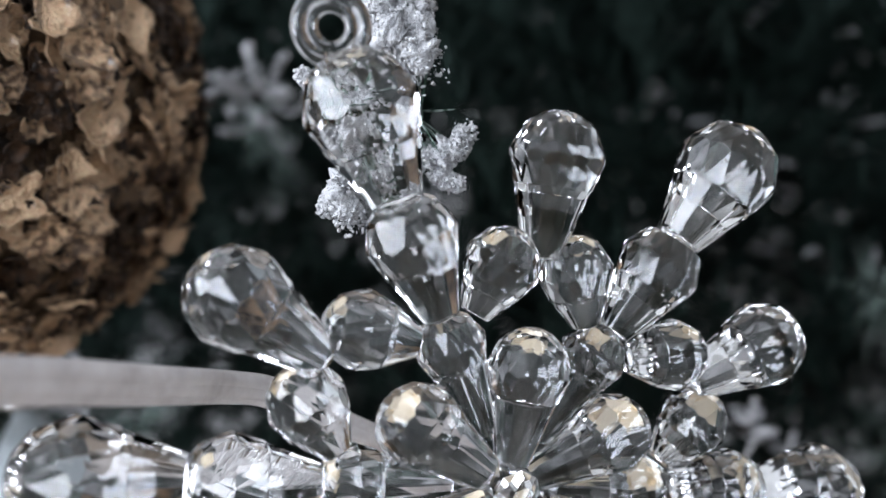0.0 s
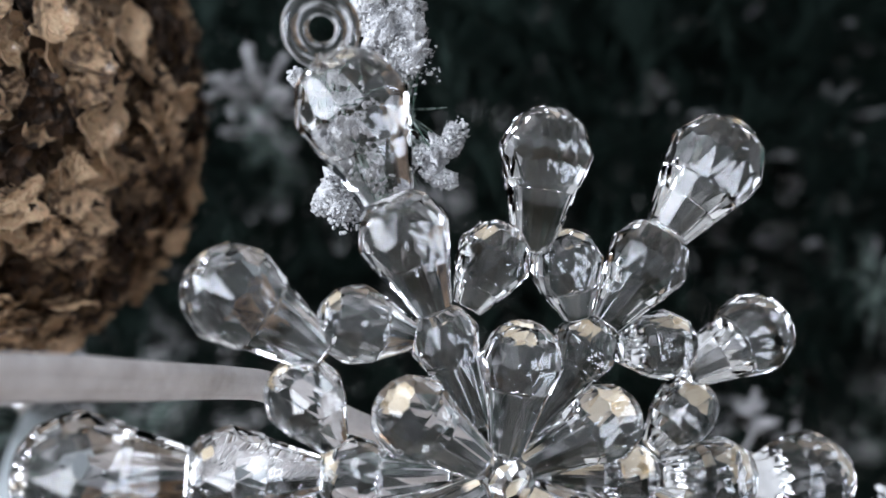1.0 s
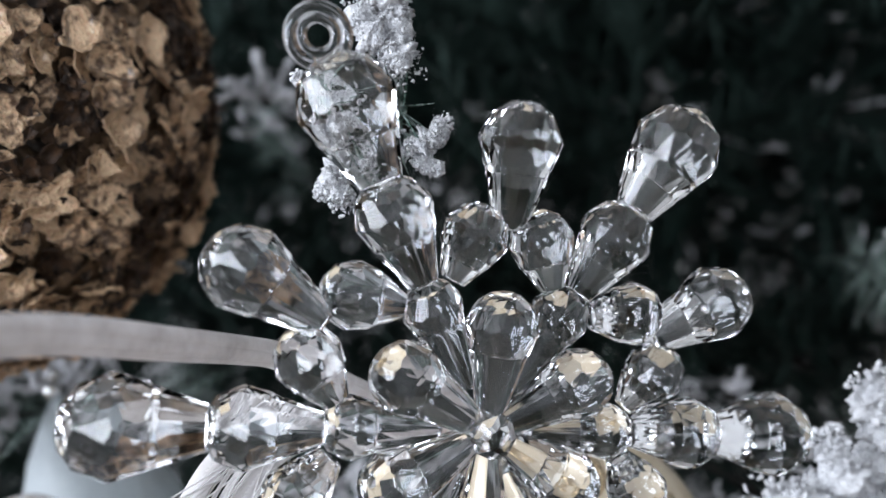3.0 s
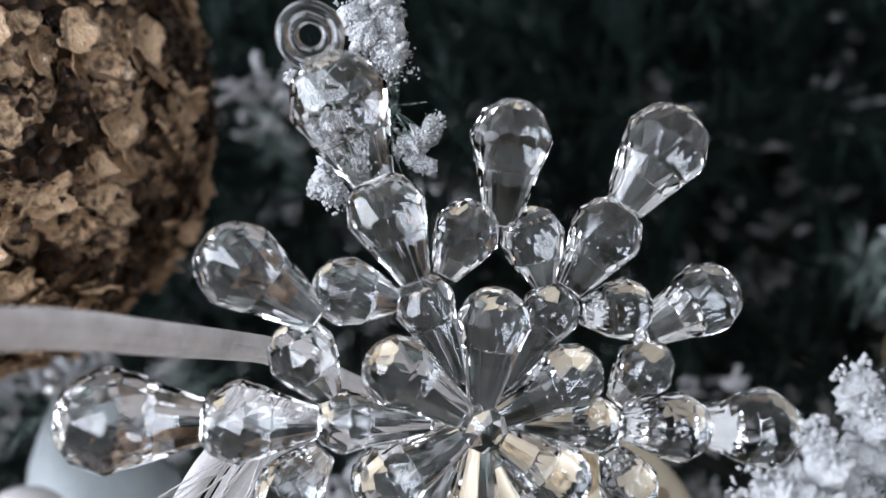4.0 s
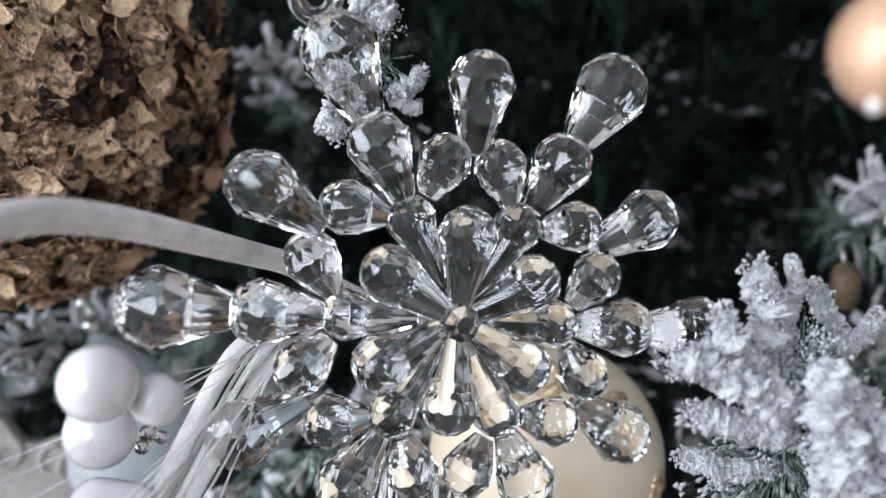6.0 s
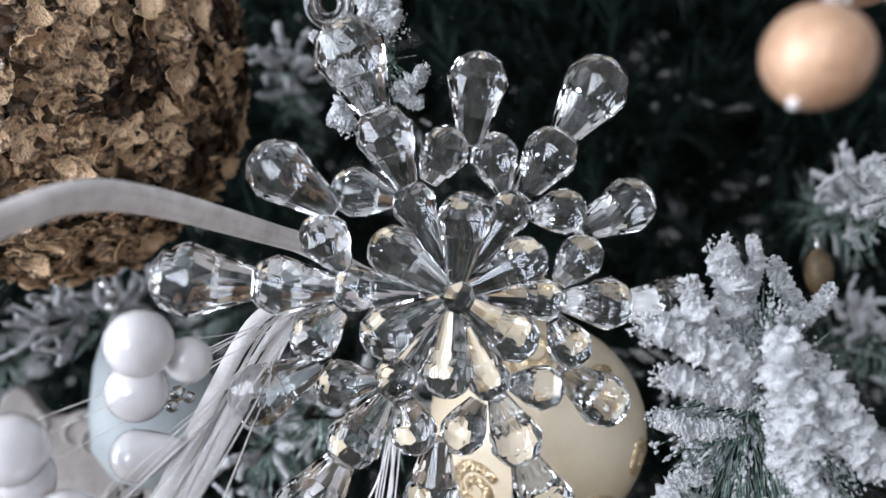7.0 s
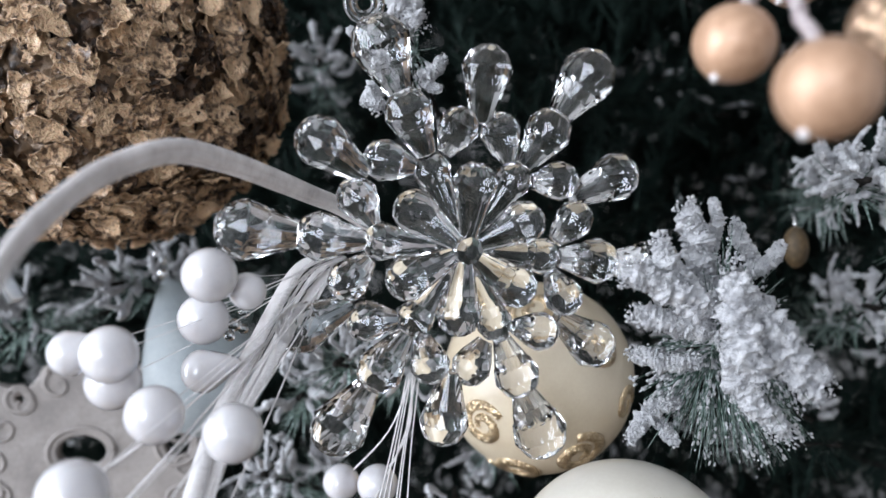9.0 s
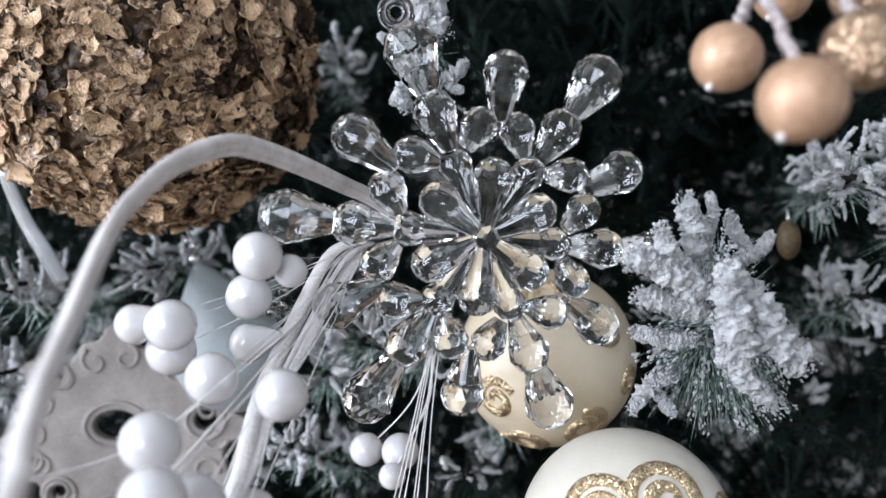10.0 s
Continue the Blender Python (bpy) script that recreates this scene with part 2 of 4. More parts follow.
# ---- the tree ----
def twig(tree, base, tip, needles, length, snow, size, spread=0.9, curve=0.0, seed=0, dusted=False, width=0.0004, start=0.15):
    """One branch tip: stem, needles and clinging flock."""
    r = np.random.default_rng(seed)
    base, tip = np.asarray(base, float), np.asarray(tip, float)
    d, a, b = side_axes(tip - base)
    mid = (base + tip) / 2 + np.array((0, 0, -curve))
    path = glide([base, mid, tip], 6)
    st = Soup()
    tube(st, path - base, np.linspace(0.0016, 0.0007, len(path)), 6)
    branch = part("branch", st, WOOD, tree, m=Matrix.Translation(base))
    ne, sn = Soup(), Soup()
    for i in range(needles):
        u = start + (1 - start) * (i + r.random()) / needles
        w = r.uniform(0, 2 * math.pi)
        open_ = spread * (1.15 - 0.65 * u) * r.uniform(0.6, 1.2)
        way = unit(d * math.cos(open_) + (a * math.cos(w) + b * math.sin(w)) * math.sin(open_))
        L = length * r.uniform(0.65, 1.1)
        root = path[min(len(path) - 1, int(u * (len(path) - 1)))] - base
        bend = r.normal(0, 0.10, 3) * L
        pts = [root, root + way * L * 0.5 + bend * 0.4, root + way * L + bend - np.array((0, 0, 0.06 * L))]
        k = side_axes(way)
        verts, faces = [], []
        for q, h in zip(pts, (1.0, 1.0, 0.25)):
            verts += [q + k[1] * width * h, q - k[1] * width * h * 0.5 + k[2] * width * h * 0.5, q - k[1] * width * h * 0.5 - k[2] * width * h * 0.5]
        for z in (0, 3):
            faces += [(z, z + 1, z + 4, z + 3), (z + 1, z + 2, z + 5, z + 4), (z + 2, z, z + 3, z + 5)]
        ne.add(verts, faces)
        lit = 0.5 + 0.5 * way[2] - 0.25 * way[1]
        share = snow * (0.35 + 0.9 * lit)
        if r.random() < share:
            verts, rings = [], 7
            for j in range(rings):
                t = 0.35 + 0.68 * j / (rings - 1)
                q = pts[1] + (pts[2] - pts[1]) * (2 * t - 1) if t > 0.5 else pts[0] + (pts[1] - pts[0]) * 2 * t
                q = q + r.normal(0, size * 0.3, 3) + np.array((0, -0.1, 0.25)) * size
                body = size * (0.35 + 0.65 * t) * math.sqrt(max(0.0, 1 - abs(2 * j / (rings - 1) - 1) ** 4))
                for w in range(6):
                    verts.append(q + (k[1] * math.cos(w * 1.047) + k[2] * math.sin(w * 1.047)) * body * r.uniform(0.35, 1.25))
            sn.add(verts, [(j * 6 + w, j * 6 + (w + 1) % 6, j * 6 + 6 + (w + 1) % 6, j * 6 + 6 + w) for j in range(rings - 1) for w in range(6)])
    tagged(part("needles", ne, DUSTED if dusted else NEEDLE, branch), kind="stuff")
    if sn.count:
        tagged(part("snow", sn, SNOW, branch, "white crusty flock on the needles"), kind="stuff")
    return branch


TRUNK = np.array((0.05, 1.15, 0.0))
tree = thing("christmas_tree", tuple(TRUNK), "dark green artificial fir tree with branches flocked in white", "tree")
ts = Soup()
tube(ts, [(0, 0, 0), (0, 0, 0.8), (0.01, 0, 1.6), (0, 0, 2.35)], (0.028, 0.024, 0.016, 0.006), 12)
part("trunk", ts, WOOD, tree)


def tree_twig(base, tip, *args, **kw):
    return twig(tree, np.asarray(base) - TRUNK, np.asarray(tip) - TRUNK, *args, **kw)


def tuft(base, tip, n, spread, snow, size, seed, name="branch", start=0.3, grains=30, root=0.0015):
    """A broom of needles from one root, crusted with flock towards the ends."""
    r = np.random.default_rng(seed)
    base, tip = np.asarray(base, float) - TRUNK, np.asarray(tip, float) - TRUNK
    long = np.linalg.norm(tip - base)
    d, a, b = side_axes(tip - base)
    st = Soup()
    tube(st, [(0, 0, 0), d * long * 0.25, d * long * 0.5], (0.0013, 0.0010, 0.0005), 6)
    branch = part("branch", st, WOOD, tree, m=Matrix.Translation(base))
    ne, sn = Soup(), Soup()
    lobes = r.normal(0, 1, (5, 2)) * spread * 0.8
    for i in range(n):
        c = lobes[i % 5] + r.normal(0, 1, 2) * spread * 0.55
        way = unit(d + a * c[0] + b * c[1])
        L = long * r.uniform(0.62, 1.06)
        q0 = r.normal(0, root, 3)
        bend = r.normal(0, 0.06, 3) * L + np.array((0, 0, -0.05 * L))
        w = 0.00034
        line = [q0, q0 + way * L * 0.5 + bend * 0.3, q0 + way * L + bend]
        k = side_axes(way)
        verts, faces = [], []
        for q, h in zip(line, (1.0, 1.0, 0.3)):
            verts += [q + k[1] * w * h, q - k[1] * w * h * 0.5 + k[2] * w * h * 0.5, q - k[1] * w * h * 0.5 - k[2] * w * h * 0.5]
        for z in (0, 3):
            faces += [(z, z + 1, z + 4, z + 3), (z + 1, z + 2, z + 5, z + 4), (z + 2, z, z + 3, z + 5)]
        ne.add(verts, faces)
        if r.random() > snow:
            continue
        g = int(grains * r.uniform(0.5, 1.3))
        fat = r.uniform(0.6, 1.3)
        for j in range(g):
            t = 1.02 - (1 - start) * r.random() ** 1.25
            q = line[1] + (line[2] - line[1]) * (2 * t - 1) if t > 0.5 else line[0] + (line[1] - line[0]) * 2 * t
            thick = size * fat * (0.35 + 0.9 * t * t)
            q = q + r.normal(0, thick * 0.62, 3) + np.array((0, -0.25, 0.4)) * thick
            v = ICO1[0] * (1 + r.uniform(-0.5, 0.5, (12, 1)))
            v = v + np.outer(v @ way, way) * r.uniform(0.2, 1.2)
            sn.add(v * size * r.uniform(0.25, 0.75) + q, ICO1[1])
    tagged(part("needles", ne, DUSTED, branch), kind="stuff")
    if sn.count:
        tagged(part("snow", sn, SNOW, branch, "white crusty flock on the needles"), kind="stuff")
    return branch


def crust(soup, pts, radius, seed, sides=26, fine=10, amp=0.70, scale=300.0):
    """A ragged lump of flock that clings along a line of points."""
    path = glide(pts, 6)
    if radius < 0.0022:
        amp, scale = amp * 1.5, scale * 1.9
    length = np.linalg.norm(np.diff(path, axis=0), axis=1).sum()
    m = max(9, int(length / radius * fine))
    at_ = np.linspace(0, len(path) - 1, m)
    line = np.stack([np.interp(at_, np.arange(len(path)), path[:, i]) for i in range(3)], 1)
    verts = []
    off = Vector((seed * 1.7, seed * 0.9, 0))
    for i, q in enumerate(line):
        d, a, b = side_axes(line[min(i + 1, m - 1)] - line[max(i - 1, 0)])
        u = i / (m - 1)
        body = math.sqrt(max(0.0, 1 - abs(2 * u - 1) ** 3.5))
        for j in range(sides):
            w = 2 * math.pi * j / sides
            n = a * math.cos(w) + b * math.sin(w)
            p = Vector(q + n * radius * body * 0.7) * scale + off
            h = noise.fractal(p, 0.6, 2.3, 5)
            k = max(0.10, 0.92 + amp * h + 0.42 * noise.fractal(p * 3.7, 0.8, 2.2, 3))
            verts.append(q + n * radius * body * k + d * radius * 0.35 * noise.noise(p * 1.7))
    faces = [(i * sides + j, i * sides + (j + 1) % sides, (i + 1) * sides + (j + 1) % sides, (i + 1) * sides + j) for i in range(m - 1) for j in range(sides)]
    soup.add(verts, faces)
    return line


def flock(base, clumps, seed, grain, per=26, fuzz=0.75, sides=26, fine=10):
    """A flocked tip: lumps of crust with loose grains round them."""
    r = np.random.default_rng(seed)
    origin = np.asarray(base) - TRUNK
    st = Soup()
    tube(st, [(0, 0.02, 0), (0, 0.01, 0), (0, 0, 0)], 0.0012, 6)
    branch = part("branch", st, WOOD, tree, m=Matrix.Translation(origin))
    for k, (pts, radius) in enumerate(clumps):
        sn = Soup()
        line = crust(sn, np.asarray(pts) - np.asarray(base), radius, seed + k, sides=sides, fine=fine)
        for i in range(int(per * len(line) ** 0.5 * 3)):
            q = line[r.integers(len(line))] + unit(r.normal(0, 1, 3)) * radius * r.uniform(0.75, 1.2) * fuzz
            v = ICO1[0] * (1 + r.uniform(-0.5, 0.5, (12, 1))) * r.uniform(0.5, 1.5, 3)
            sn.add(v * grain * r.uniform(0.3, 1.0) + q, ICO1[1])
        tagged(part("snow", sn, SNOW, branch, "white crusty flock clinging to the needles"), kind="stuff")
    return branch


# the flocked tip in front on one side
HEART = (0.0790, 0.122, 1.240)
CLUMPS = (
    (((0.0678, 0.112, 1.2733), (0.071, 0.114, 1.2643), (0.0747, 0.12, 1.2542)), 0.0036),
    (((0.0748, 0.113, 1.2745), (0.076, 0.114, 1.27), (0.0759, 0.118, 1.2626)), 0.0014),
    (((0.0604, 0.11, 1.2657), (0.0627, 0.109, 1.2588), (0.0697, 0.112, 1.2518)), 0.0028),
    (((0.05, 0.109, 1.257), (0.0578, 0.108, 1.2556), (0.0664, 0.108, 1.25), (0.0747, 0.11, 1.247)), 0.0039),
    (((0.0538, 0.111, 1.2463), (0.062, 0.11, 1.2441), (0.0744, 0.112, 1.2407)), 0.0031),
    (((0.0827, 0.122, 1.2687), (0.0844, 0.122, 1.2641), (0.0876, 0.122, 1.259)), 0.0022),
    (((0.094, 0.12, 1.2627), (0.0903, 0.12, 1.2582), (0.0838, 0.12, 1.2562)), 0.0018),
    (((0.0785, 0.106, 1.2572), (0.0779, 0.104, 1.2471), (0.0802, 0.104, 1.2376), (0.083, 0.106, 1.2294)), 0.0043),
    (((0.0818, 0.107, 1.2523), (0.0877, 0.106, 1.2405), (0.0942, 0.107, 1.2308), (0.1003, 0.109, 1.2273)), 0.0046),
    (((0.0763, 0.107, 1.2404), (0.0786, 0.107, 1.2308), (0.0831, 0.109, 1.2233), (0.0937, 0.113, 1.2135)), 0.0034),
    (((0.0551, 0.125, 1.2343), (0.063, 0.124, 1.2318), (0.0726, 0.122, 1.232)), 0.0023),
    (((0.0651, 0.12, 1.2229), (0.0717, 0.118, 1.224), (0.0773, 0.116, 1.2258)), 0.0011),
    (((0.0545, 0.128, 1.2094), (0.06, 0.127, 1.2175), (0.0665, 0.125, 1.2204)), 0.0021),
    (((0.0666, 0.128, 1.209), (0.0623, 0.128, 1.2147)), 0.0018),
    (((0.0764, 0.124, 1.2197), (0.0784, 0.125, 1.2109), (0.0803, 0.126, 1.2021)), 0.0012),
    (((0.0853, 0.126, 1.2202), (0.0883, 0.128, 1.2103), (0.09, 0.129, 1.2009)), 0.0014),
    (((0.0693, 0.131, 1.2003), (0.0721, 0.13, 1.2054)), 0.0015),
    (((0.0955, 0.13, 1.2024), (0.0913, 0.128, 1.2121)), 0.0013),
    (((0.0751, 0.118, 1.2543), (0.077, 0.116, 1.2494), (0.0787, 0.113, 1.2447)), 0.0025),
)
flock(HEART, [c for c in CLUMPS if not (c[1] < 0.0018 and c[0][0][2] < 1.236)], 500, 0.0005, per=32, fuzz=0.9)
for k, (base, tip, n, sp, sn, z) in enumerate((
        ((0.0790, 0.126, 1.238), (0.0765, 0.112, 1.272), 40, 0.10, 0.5, 0.0006), ((0.0800, 0.130, 1.238), (0.0890, 0.118, 1.262), 26, 0.16, 0.4, 0.0006),
        ((0.0780, 0.124, 1.238), (0.0640, 0.111, 1.259), 40, 0.14, 0.5, 0.0006), ((0.0790, 0.122, 1.238), (0.0600, 0.112, 1.246), 50, 0.15, 0.5, 0.0006),
        ((0.0780, 0.116, 1.252), (0.1000, 0.112, 1.2240), 60, 0.11, 0.6, 0.0007), ((0.0770, 0.116, 1.248), (0.0900, 0.110, 1.2150), 60, 0.12, 0.6, 0.0007),
        ((0.0800, 0.124, 1.238), (0.0985, 0.122, 1.208), 46, 0.14, 0.5, 0.0006), ((0.0800, 0.132, 1.236), (0.0590, 0.126, 1.232), 70, 0.24, 0.75, 0.0010),
        ((0.0790, 0.134, 1.234), (0.0610, 0.128, 1.214), 80, 0.26, 0.65, 0.0010), ((0.0800, 0.134, 1.234), (0.0800, 0.128, 1.199), 90, 0.24, 0.40, 0.0009),
        ((0.0790, 0.134, 1.234), (0.0705, 0.130, 1.203), 80, 0.24, 0.45, 0.0009), ((0.0800, 0.132, 1.234), (0.0920, 0.128, 1.199), 80, 0.22, 0.45, 0.0009))):
    tuft(base, tuple(np.asarray(base) + (np.asarray(tip) - np.asarray(base)) * 0.86), n, sp, sn * (0.6 if k > 6 else 1), z * 0.75, 20 + k, grains=16, start=0.05 if k > 6 else 0.3)
tree_twig((0.10, 0.40, 1.20), (0.081, 0.128, 1.237), 90, 0.03, 0.3, 0.0012, seed=40)

# the flocked tip behind the hanging loop
LOOP_SNOW = (
    (((-0.0113, 0.137, 1.3418), (-0.0085, 0.137, 1.3364), (-0.0049, 0.137, 1.3337), (-0.0031, 0.137, 1.3282)), 0.0040),
    (((-0.0058, 0.138, 1.3437), (-0.0049, 0.138, 1.3337)), 0.0036), (((-0.0077, 0.139, 1.3286), (-0.0152, 0.140, 1.3298)), 0.0026),
    (((-0.0134, 0.140, 1.3224), (-0.0088, 0.141, 1.3197)), 0.0024), (((0.0038, 0.139, 1.3192), (0.0018, 0.139, 1.3160), (-0.0030, 0.140, 1.3140)), 0.0020),
    (((0.0024, 0.139, 1.3105), (-0.0010, 0.140, 1.3120)), 0.0014), (((-0.0120, 0.133, 1.3110), (-0.0160, 0.131, 1.3088), (-0.0138, 0.131, 1.3040)), 0.0022),
    (((-0.0182, 0.131, 1.3062), (-0.0160, 0.131, 1.3088)), 0.0015), (((-0.0221, 0.134, 1.3276), (-0.0200, 0.136, 1.3250)), 0.0012),
    (((-0.0133, 0.139, 1.3130), (-0.0080, 0.140, 1.3110)), 0.0020),
)
flock((-0.006, 0.142, 1.325), LOOP_SNOW, 700, 0.0004, per=40, fuzz=0.95)
for k, (p, q, n, sp) in enumerate((((-0.006, 0.148, 1.322), (-0.007, 0.140, 1.334), 30, 0.2), ((-0.006, 0.148, 1.322), (0.000, 0.141, 1.315), 24, 0.2), ((-0.006, 0.148, 1.322), (-0.013, 0.138, 1.311), 24, 0.2))):
    tuft(p, q, n, sp, 0.5, 0.0004, 60 + k, grains=12)
tree_twig((-0.01, 0.45, 1.32), (-0.006, 0.17, 1.325), 120, 0.016, 0.1, 0.0009, seed=70)

# branches further in, between the ornaments
spots = (
    # base, tip, needles, snow
    ((0.20, 0.42, 1.29), (0.138, 0.170, 1.282), 150, 1.0), ((0.28, 0.42, 1.26), (0.165, 0.195, 1.262), 150, 1.0), ((0.26, 0.42, 1.30), (0.165, 0.195, 1.295), 150, 1.0),
    ((0.20, 0.45, 1.22), (0.165, 0.225, 1.235), 150, 0.7), ((0.16, 0.42, 1.16), (0.145, 0.215, 1.185), 140, 0.08),
    ((-0.02, 0.40, 1.20), (-0.040, 0.190, 1.222), 150, 0.35), ((-0.05, 0.42, 1.12), (-0.075, 0.215, 1.175), 150, 0.55),
    ((-0.12, 0.45, 1.24), (-0.140, 0.230, 1.250), 130, 0.7), ((-0.24, 0.42, 1.22), (-0.185, 0.190, 1.245), 140, 0.7),
    ((-0.09, 0.50, 1.345), (-0.071, 0.320, 1.359), 120, 0.5), ((0.02, 0.42, 1.12), (0.000, 0.21, 1.165), 150, 0.2),
    ((-0.03, 0.40, 1.22), (-0.020, 0.215, 1.212), 150, 0.35), ((-0.08, 0.40, 1.20), (-0.060, 0.215, 1.205), 150, 0.35), ((0.02, 0.42, 1.20), (0.015, 0.25, 1.175), 150, 0.25),
    ((0.26, 0.48, 1.20), (0.205, 0.30, 1.205), 170, 0.15), ((0.22, 0.48, 1.16), (0.165, 0.30, 1.175), 170, 0.12), ((0.18, 0.48, 1.20), (0.130, 0.31, 1.215), 170, 0.15),
    ((0.10, 0.45, 1.23), (0.100, 0.28, 1.240), 120, 0.15), ((0.06, 0.48, 1.27), (0.045, 0.31, 1.28), 120, 0.08),
    ((0.22, 0.45, 1.14), (0.205, 0.27, 1.16), 140, 0.05), ((-0.28, 0.42, 1.15), (-0.22, 0.24, 1.20), 140, 0.5),
)
r = np.random.default_rng(77)
for k, (p, q, n, share) in enumerate(spots):
    tree_twig(p, q, n, 0.026, share * 0.12 if share > 0.1 else 0.0, 0.0009, seed=100 + k, dusted=share > 0.2, curve=0.01, width=0.0005)
    d, a, b = side_axes(np.asarray(q) - np.asarray(p))
    lumps = []
    for i in range(int(60 * share) if share > 0.1 else 0):
        u = r.uniform(0.55, 1.0)
        root = np.asarray(p) + (np.asarray(q) - np.asarray(p)) * u
        w, open_ = r.uniform(0, 2 * math.pi), r.uniform(0.3, 1.1)
        way = unit(d * math.cos(open_) + (a * math.cos(w) + b * math.sin(w)) * math.sin(open_) + np.array((0, -0.2, 0.3)))
        far = r.uniform(0.014, 0.028)
        lumps.append(((tuple(root + way * far * 0.35), tuple(root + way * far * 0.7 + r.normal(0, 0.002, 3)), tuple(root + way * far + r.normal(0, 0.002, 3))), r.uniform(0.0006, 0.0016)))
    if lumps:
        flock(q, lumps, 900 + 40 * k, 0.0005, per=8, sides=9, fine=5)
r = np.random.default_rng(9)


def girth(z):
    """The tree's radius at a height."""
    return 0.78 * (2.42 - z)


for k in range(120):
    z = r.uniform(0.35, 2.2) if k > 64 else r.uniform(1.0, 1.6)
    w = r.uniform(0, 2 * math.pi) if k > 64 else r.normal(-math.pi / 2, 0.55)
    q = girth(z) * r.uniform(0.86, 1.04)
    tip = TRUNK + np.array((q * math.cos(w), q * math.sin(w), z))
    if tip[1] < 0.36:
        tip[1] = 0.36 + 0.1 * r.random()
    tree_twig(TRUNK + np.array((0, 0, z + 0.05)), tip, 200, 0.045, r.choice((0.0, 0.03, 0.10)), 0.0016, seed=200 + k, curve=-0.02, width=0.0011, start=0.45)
for k, (p, q, n, s_) in enumerate(spots):
    st = Soup()
    end = np.asarray(p) - TRUNK
    tube(st, glide([(0, 0, end[2] + 0.06), end * (0.5, 0.5, 1) + (0, 0, 0.05), end], 6), np.linspace(0.006, 0.002, 13), 8)
    part("bough", st, WOOD, tree)


def inner_twigs(count, per, seed, near, reach, width, mat, name):
    """Rows of needles along many twigs deep in the crown, with gaps between them."""
    r = np.random.default_rng(seed)
    z = r.uniform(0.95, 1.65, count) if near else r.uniform(0.25, 2.3, count)
    w = r.normal(-np.pi / 2, 0.5, count) if near else r.uniform(0, 2 * np.pi, count)
    out = np.column_stack((np.cos(w), np.sin(w), 0 * w))
    root = out * (girth(z) * r.uniform(*reach, count))[:, None] + np.column_stack((0 * z, 0 * z, z))
    way = out * 0.8 + r.normal(0, 0.55, (count, 3))
    way /= np.linalg.norm(way, axis=1, keepdims=True)
    n = count * per
    along = r.uniform(0, 0.13, (n, 1))
    way, p = np.repeat(way, per, 0), np.repeat(root, per, 0)
    p = p + way * along
    d = way * 0.9 + r.normal(0, 0.55, (n, 3))
    d /= np.linalg.norm(d, axis=1, keepdims=True)
    a = np.cross(d, (0.31, 0.2, 1.0))
    a /= np.linalg.norm(a, axis=1, keepdims=True)
    b = np.cross(d, a)
    L = r.uniform(0.016, 0.032, (n, 1))
    tip = p + d * L
    quad = np.stack((p - a * width, p + a * width, tip + b * width, p + d * L * 0.5 + b * width * 1.5), 1)
    quad = quad[(quad[:, :, 1].min(1) > 0.30 - TRUNK[1])].reshape(-1, 3)
    s = Soup()
    s.add(quad, [(4 * i + x, 4 * i + y, 4 * i + k) for i in range(len(quad) // 4) for x, y, k in ((0, 1, 3), (1, 2, 3), (2, 0, 3))])
    return tagged(part(name, s, mat, tree), kind="stuff")


# Dense needles whose near-black colour stands in for the shade inside the crown.
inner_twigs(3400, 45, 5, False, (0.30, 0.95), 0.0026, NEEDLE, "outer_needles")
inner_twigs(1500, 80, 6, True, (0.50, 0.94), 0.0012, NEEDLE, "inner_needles")


